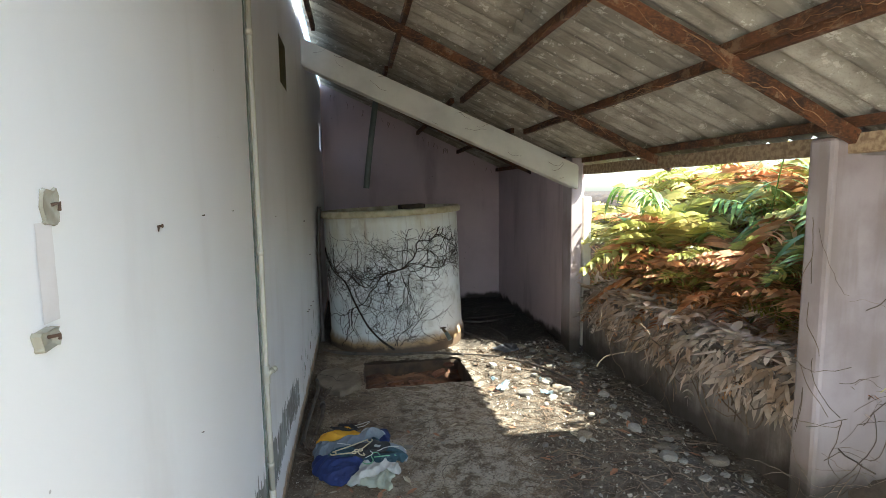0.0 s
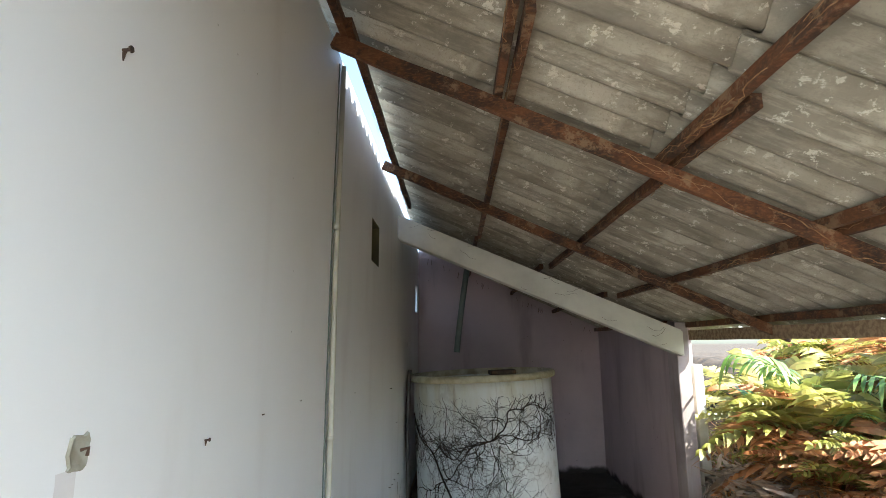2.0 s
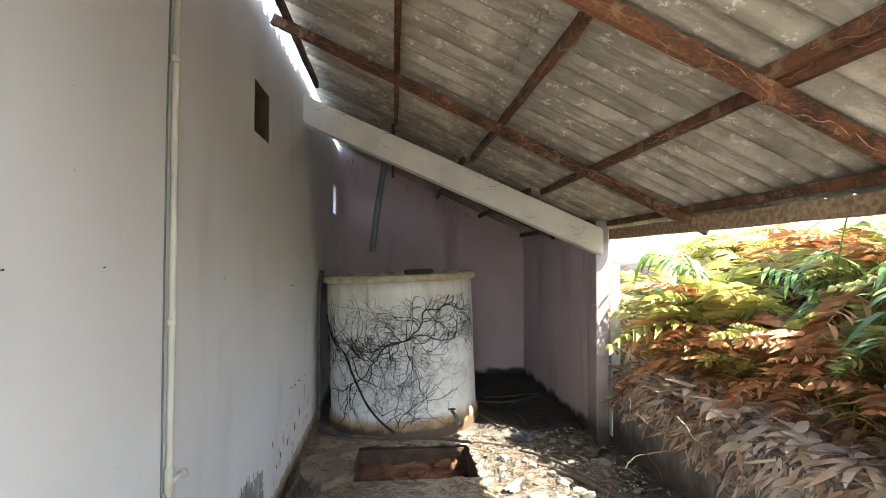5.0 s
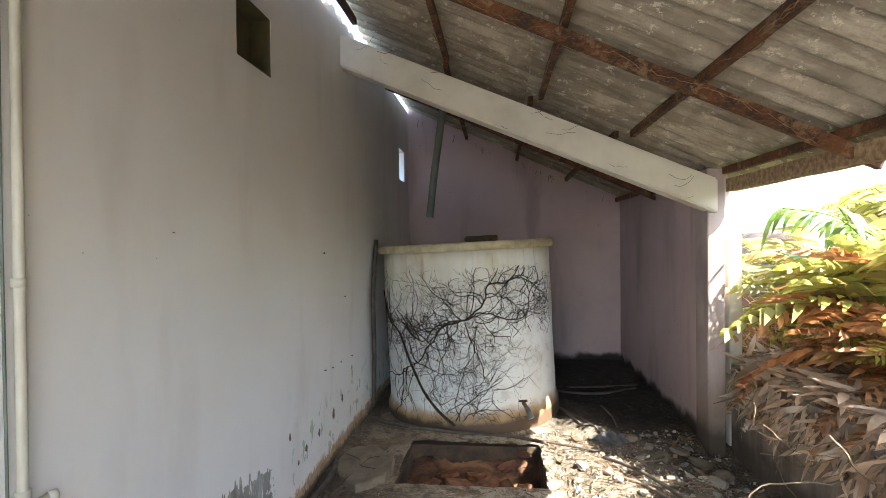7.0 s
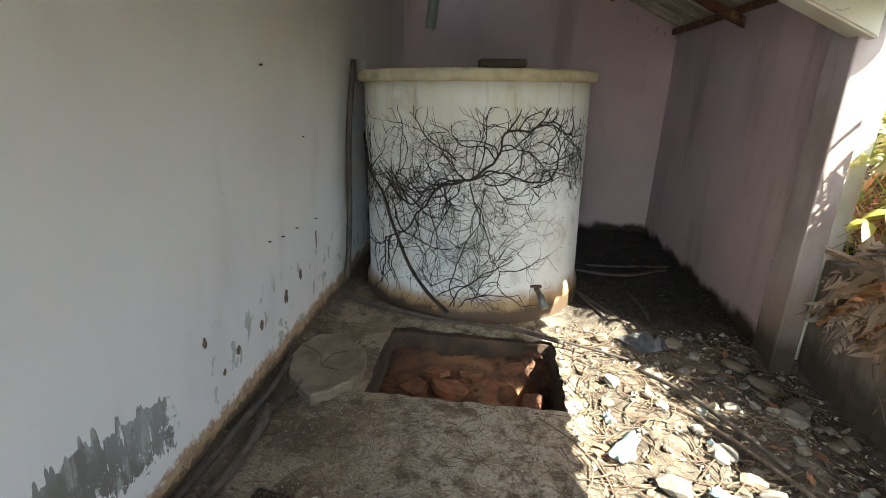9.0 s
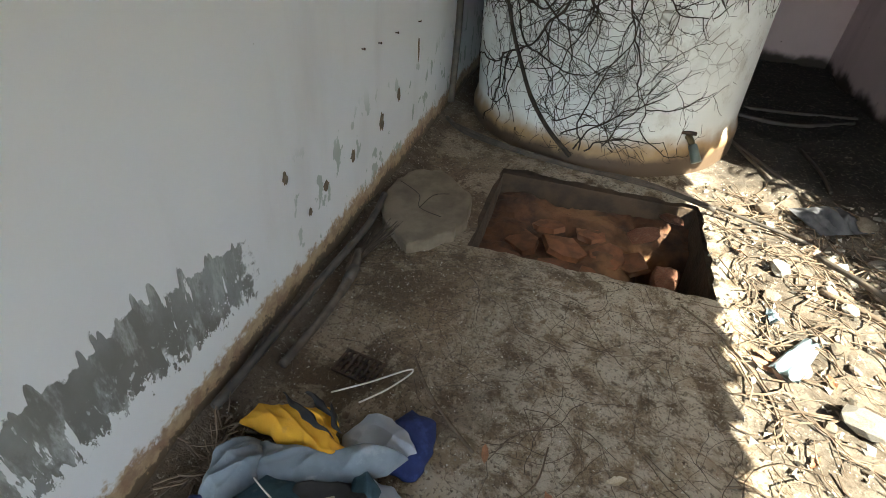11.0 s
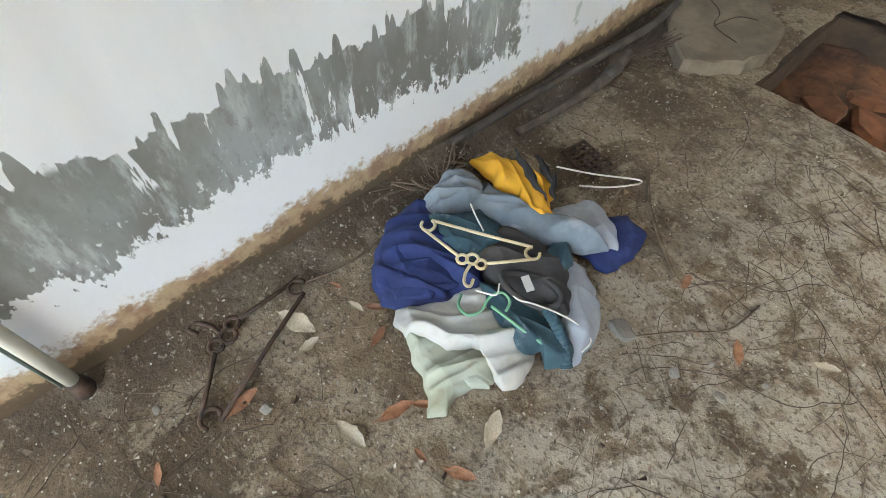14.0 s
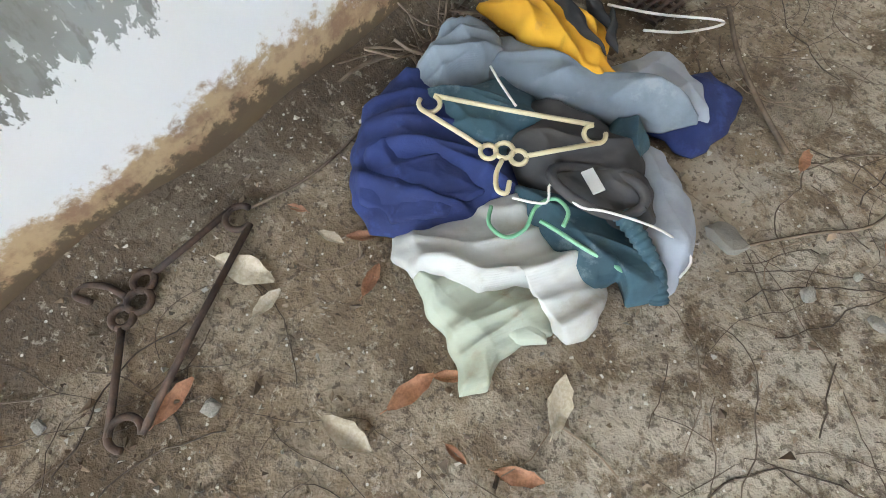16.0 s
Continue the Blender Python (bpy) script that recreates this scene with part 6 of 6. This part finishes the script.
# ---- hangers ----
def loop(cx, cy, r, a0, a1, n=14):
    return [(cx + r * math.cos(radians(a0 + (a1 - a0) * i / n)), cy + r * math.sin(radians(a0 + (a1 - a0) * i / n)), 0) for i in range(n + 1)]


def plastic_hanger(mat, label, m, r=0.0042):
    """A moulded hanger: straight bar, rolled ends, sloping arms, a three-lobed centre and a hook."""
    t = thing("plastic_hanger", label, "hanger", "clothes hangers")
    for nm, lines in (("bar", [[(-0.165, 0.022, 0), (0, 0.020, 0), (0.165, 0.022, 0)]]),
                      ("end_loop", [loop(-0.17, 0, 0.022, 75, -200)]), ("end_loop", [loop(0.17, 0, 0.022, 105, 380)]),
                      ("arm", [[(-0.182, -0.018, 0), (-0.10, -0.055, 0), (-0.042, -0.082, 0)]]), ("arm", [[(0.182, -0.018, 0), (0.10, -0.055, 0), (0.042, -0.082, 0)]]),
                      ("centre", [loop(-0.030, -0.088, 0.016, 0, 360), loop(0.0, -0.078, 0.018, 0, 360), loop(0.030, -0.088, 0.016, 0, 360)]),
                      ("hook", [smooth_line([(0, -0.10, 0), (-0.006, -0.135, 0), (0.002, -0.168, 0), (0.020, -0.172, 0), (0.022, -0.145, 0)], 5)])):
        bm = bmesh.new()
        for ln in lines:
            tube(bm, ln, r, 7)
        part(nm, bm, mat, t, smooth=True)
    t.matrix_world = m
    return t


def lie(a, b, z, cloud, tilt=0.0):
    """A pose that lays the hanger's bar from a to b at height z; cloud: +1 or -1 for the side of its hook."""
    d = Vector((b[0] - a[0], b[1] - a[1], 0))
    k = d.length / 0.34
    ang = math.degrees(math.atan2(d.y, d.x))
    return pose((a[0] + b[0]) / 2, (a[1] + b[1]) / 2, z, tilt, 0, ang) @ Matrix.Diagonal((k, k * cloud, k, 1))


plastic_hanger(PLASTIC_C, "cream plastic clothes hanger lying on the heap", lie((-0.215, 3.405), (0.035, 3.545), 0.122, 1, 2), 0.0052)
plastic_hanger(M_RUST, "rust-brown hanger lying on the bare floor", lie((-0.352, 3.055), (-0.19, 2.715), 0.016, 1), 0.0055)


def wire(name, label, mat, pts, r):
    bm = bmesh.new()
    tube(bm, smooth_line(pts, 5), r, 6)
    return tagged(link(name, bm, mat, smooth=True), label, "hanger", "clothes hangers")


wire("wire_hanger", "white wire hanger poking out of the heap", PLASTIC_W, [(-0.14, 3.86, 0.09), (-0.06, 3.96, 0.05), (0.03, 4.07, 0.02), (0.045, 4.06, 0.02), (0.0, 3.96, 0.04), (-0.05, 3.86, 0.08)], 0.003)
wire("wire_hanger", "thin white wire hanger twisted over the shirts", PLASTIC_W, [(0.0, 3.375, 0.085), (0.05, 3.395, 0.10), (0.035, 3.425, 0.105), (0.07, 3.425, 0.105), (0.10, 3.425, 0.105), (0.14, 3.445, 0.11), (0.22, 3.49, 0.085), (0.28, 3.50, 0.055), (0.285, 3.46, 0.05)], 0.0024)
wire("wire_hanger", "white wire hanger end between the shirts", PLASTIC_W, [(-0.19, 3.54, 0.125), (-0.15, 3.52, 0.127), (-0.10, 3.50, 0.125)], 0.0024)
wire("green_hanger", "faded green plastic hanger hooked into the heap", PLASTIC_G, [(-0.02, 3.345, 0.072), (0.0, 3.315, 0.075), (0.035, 3.315, 0.075), (0.05, 3.345, 0.080), (0.04, 3.385, 0.088), (0.055, 3.415, 0.095), (0.085, 3.41, 0.095), (0.095, 3.385, 0.09)], 0.0038)
wire("green_hanger", "faded green plastic hanger arm", PLASTIC_G, [(0.06, 3.37, 0.087), (0.09, 3.375, 0.085), (0.14, 3.38, 0.083), (0.21, 3.395, 0.072)], 0.0038)

# ---- broom and drain grate ----
broom = thing("stick_broom", "worn grey-brown broom of palm ribs lying by the wall", "broom", at=(-0.37, 3.95, 0.02))
rnd = random.Random(33)
bm = bmesh.new()
tube(bm, smooth_line([(0, 0, 0.0), (0.03, 0.25, 0.012), (0.03, 0.48, 0.02), (0.0, 0.62, 0.03)], 5), [0.016] * 8 + [0.02] * 8, 8)
handle = part("handle", bm, simple("weathered_stick", (0.12, 0.095, 0.07), (0.07, 0.053, 0.04), 20, 0.9, bump=0.5), broom, smooth=True)
bm = bmesh.new()
tube(bm, [(0.03, 0.44, 0.02), (0.025, 0.52, 0.022)], 0.024, 8)
part("binding", bm, M_HOSE, handle, "dark cord binding", True)
bm = bmesh.new()
for i in range(90):
    a = rnd.uniform(-0.45, 0.30)
    L = rnd.uniform(0.25, 0.40)
    tube(bm, [(rnd.uniform(-0.01, 0.02), 0.50, 0.02), (0.01 + a * L * 0.4, 0.5 + L * 0.5, 0.025 + rnd.uniform(-0.01, 0.02)), (max(-0.09, a * L), 0.5 + L, 0.02 + rnd.uniform(-0.015, 0.03))], [0.0022, 0.0018, 0.001], 4, False)
part("bristles", bm, M_ROOTLET, broom, "frayed palm-rib bristles")
bm = bmesh.new()
tube(bm, smooth_line([(-0.45, 3.72, 0.06), (-0.44, 4.1, 0.055), (-0.42, 4.45, 0.06), (-0.40, 4.75, 0.07), (-0.43, 5.0, 0.07)], 6), 0.016, 8)
tagged(link("wall_hose", bm, M_HOSE, smooth=True), "black hose lying along the foot of the wall", "hose", "hoses on the floor")

grate = thing("drain_grate", "small dirty cast drain grate sunk in the floor", "drain grate", at=(-0.13, 4.03, 0.012))
for i in range(8):
    bm = bmesh.new()
    box(bm, -0.075 + 0.02 * i, -0.067 + 0.02 * i, -0.05, 0.05, 0, 0.008)
    part("bar", bm, M_RUST, grate)
for j in range(5):
    bm = bmesh.new()
    box(bm, -0.077, 0.077, -0.05 + 0.024 * j, -0.044 + 0.024 * j, -0.003, 0.006)
    part("crossbar", bm, M_RUST, grate)
grate.rotation_euler = (0, 0, radians(-8))

# dry root tangle at the wall's foot
bm = bmesh.new()
for i in range(60):
    x, y = -0.42 + rnd.uniform(0, 0.1), 3.62 + rnd.uniform(-0.12, 0.12)
    wander(bm, (x, y, 0.02), (rnd.uniform(-1, 1), rnd.uniform(-1, 1), rnd.uniform(-0.05, 0.3)), rnd.uniform(0.1, 0.22), rnd.uniform(0.0015, 0.004), rnd, 0.15)
tagged(link("root_tangle", bm, M_TWIG), "tangle of dry roots at the foot of the wall", "dead roots", kind="stuff")
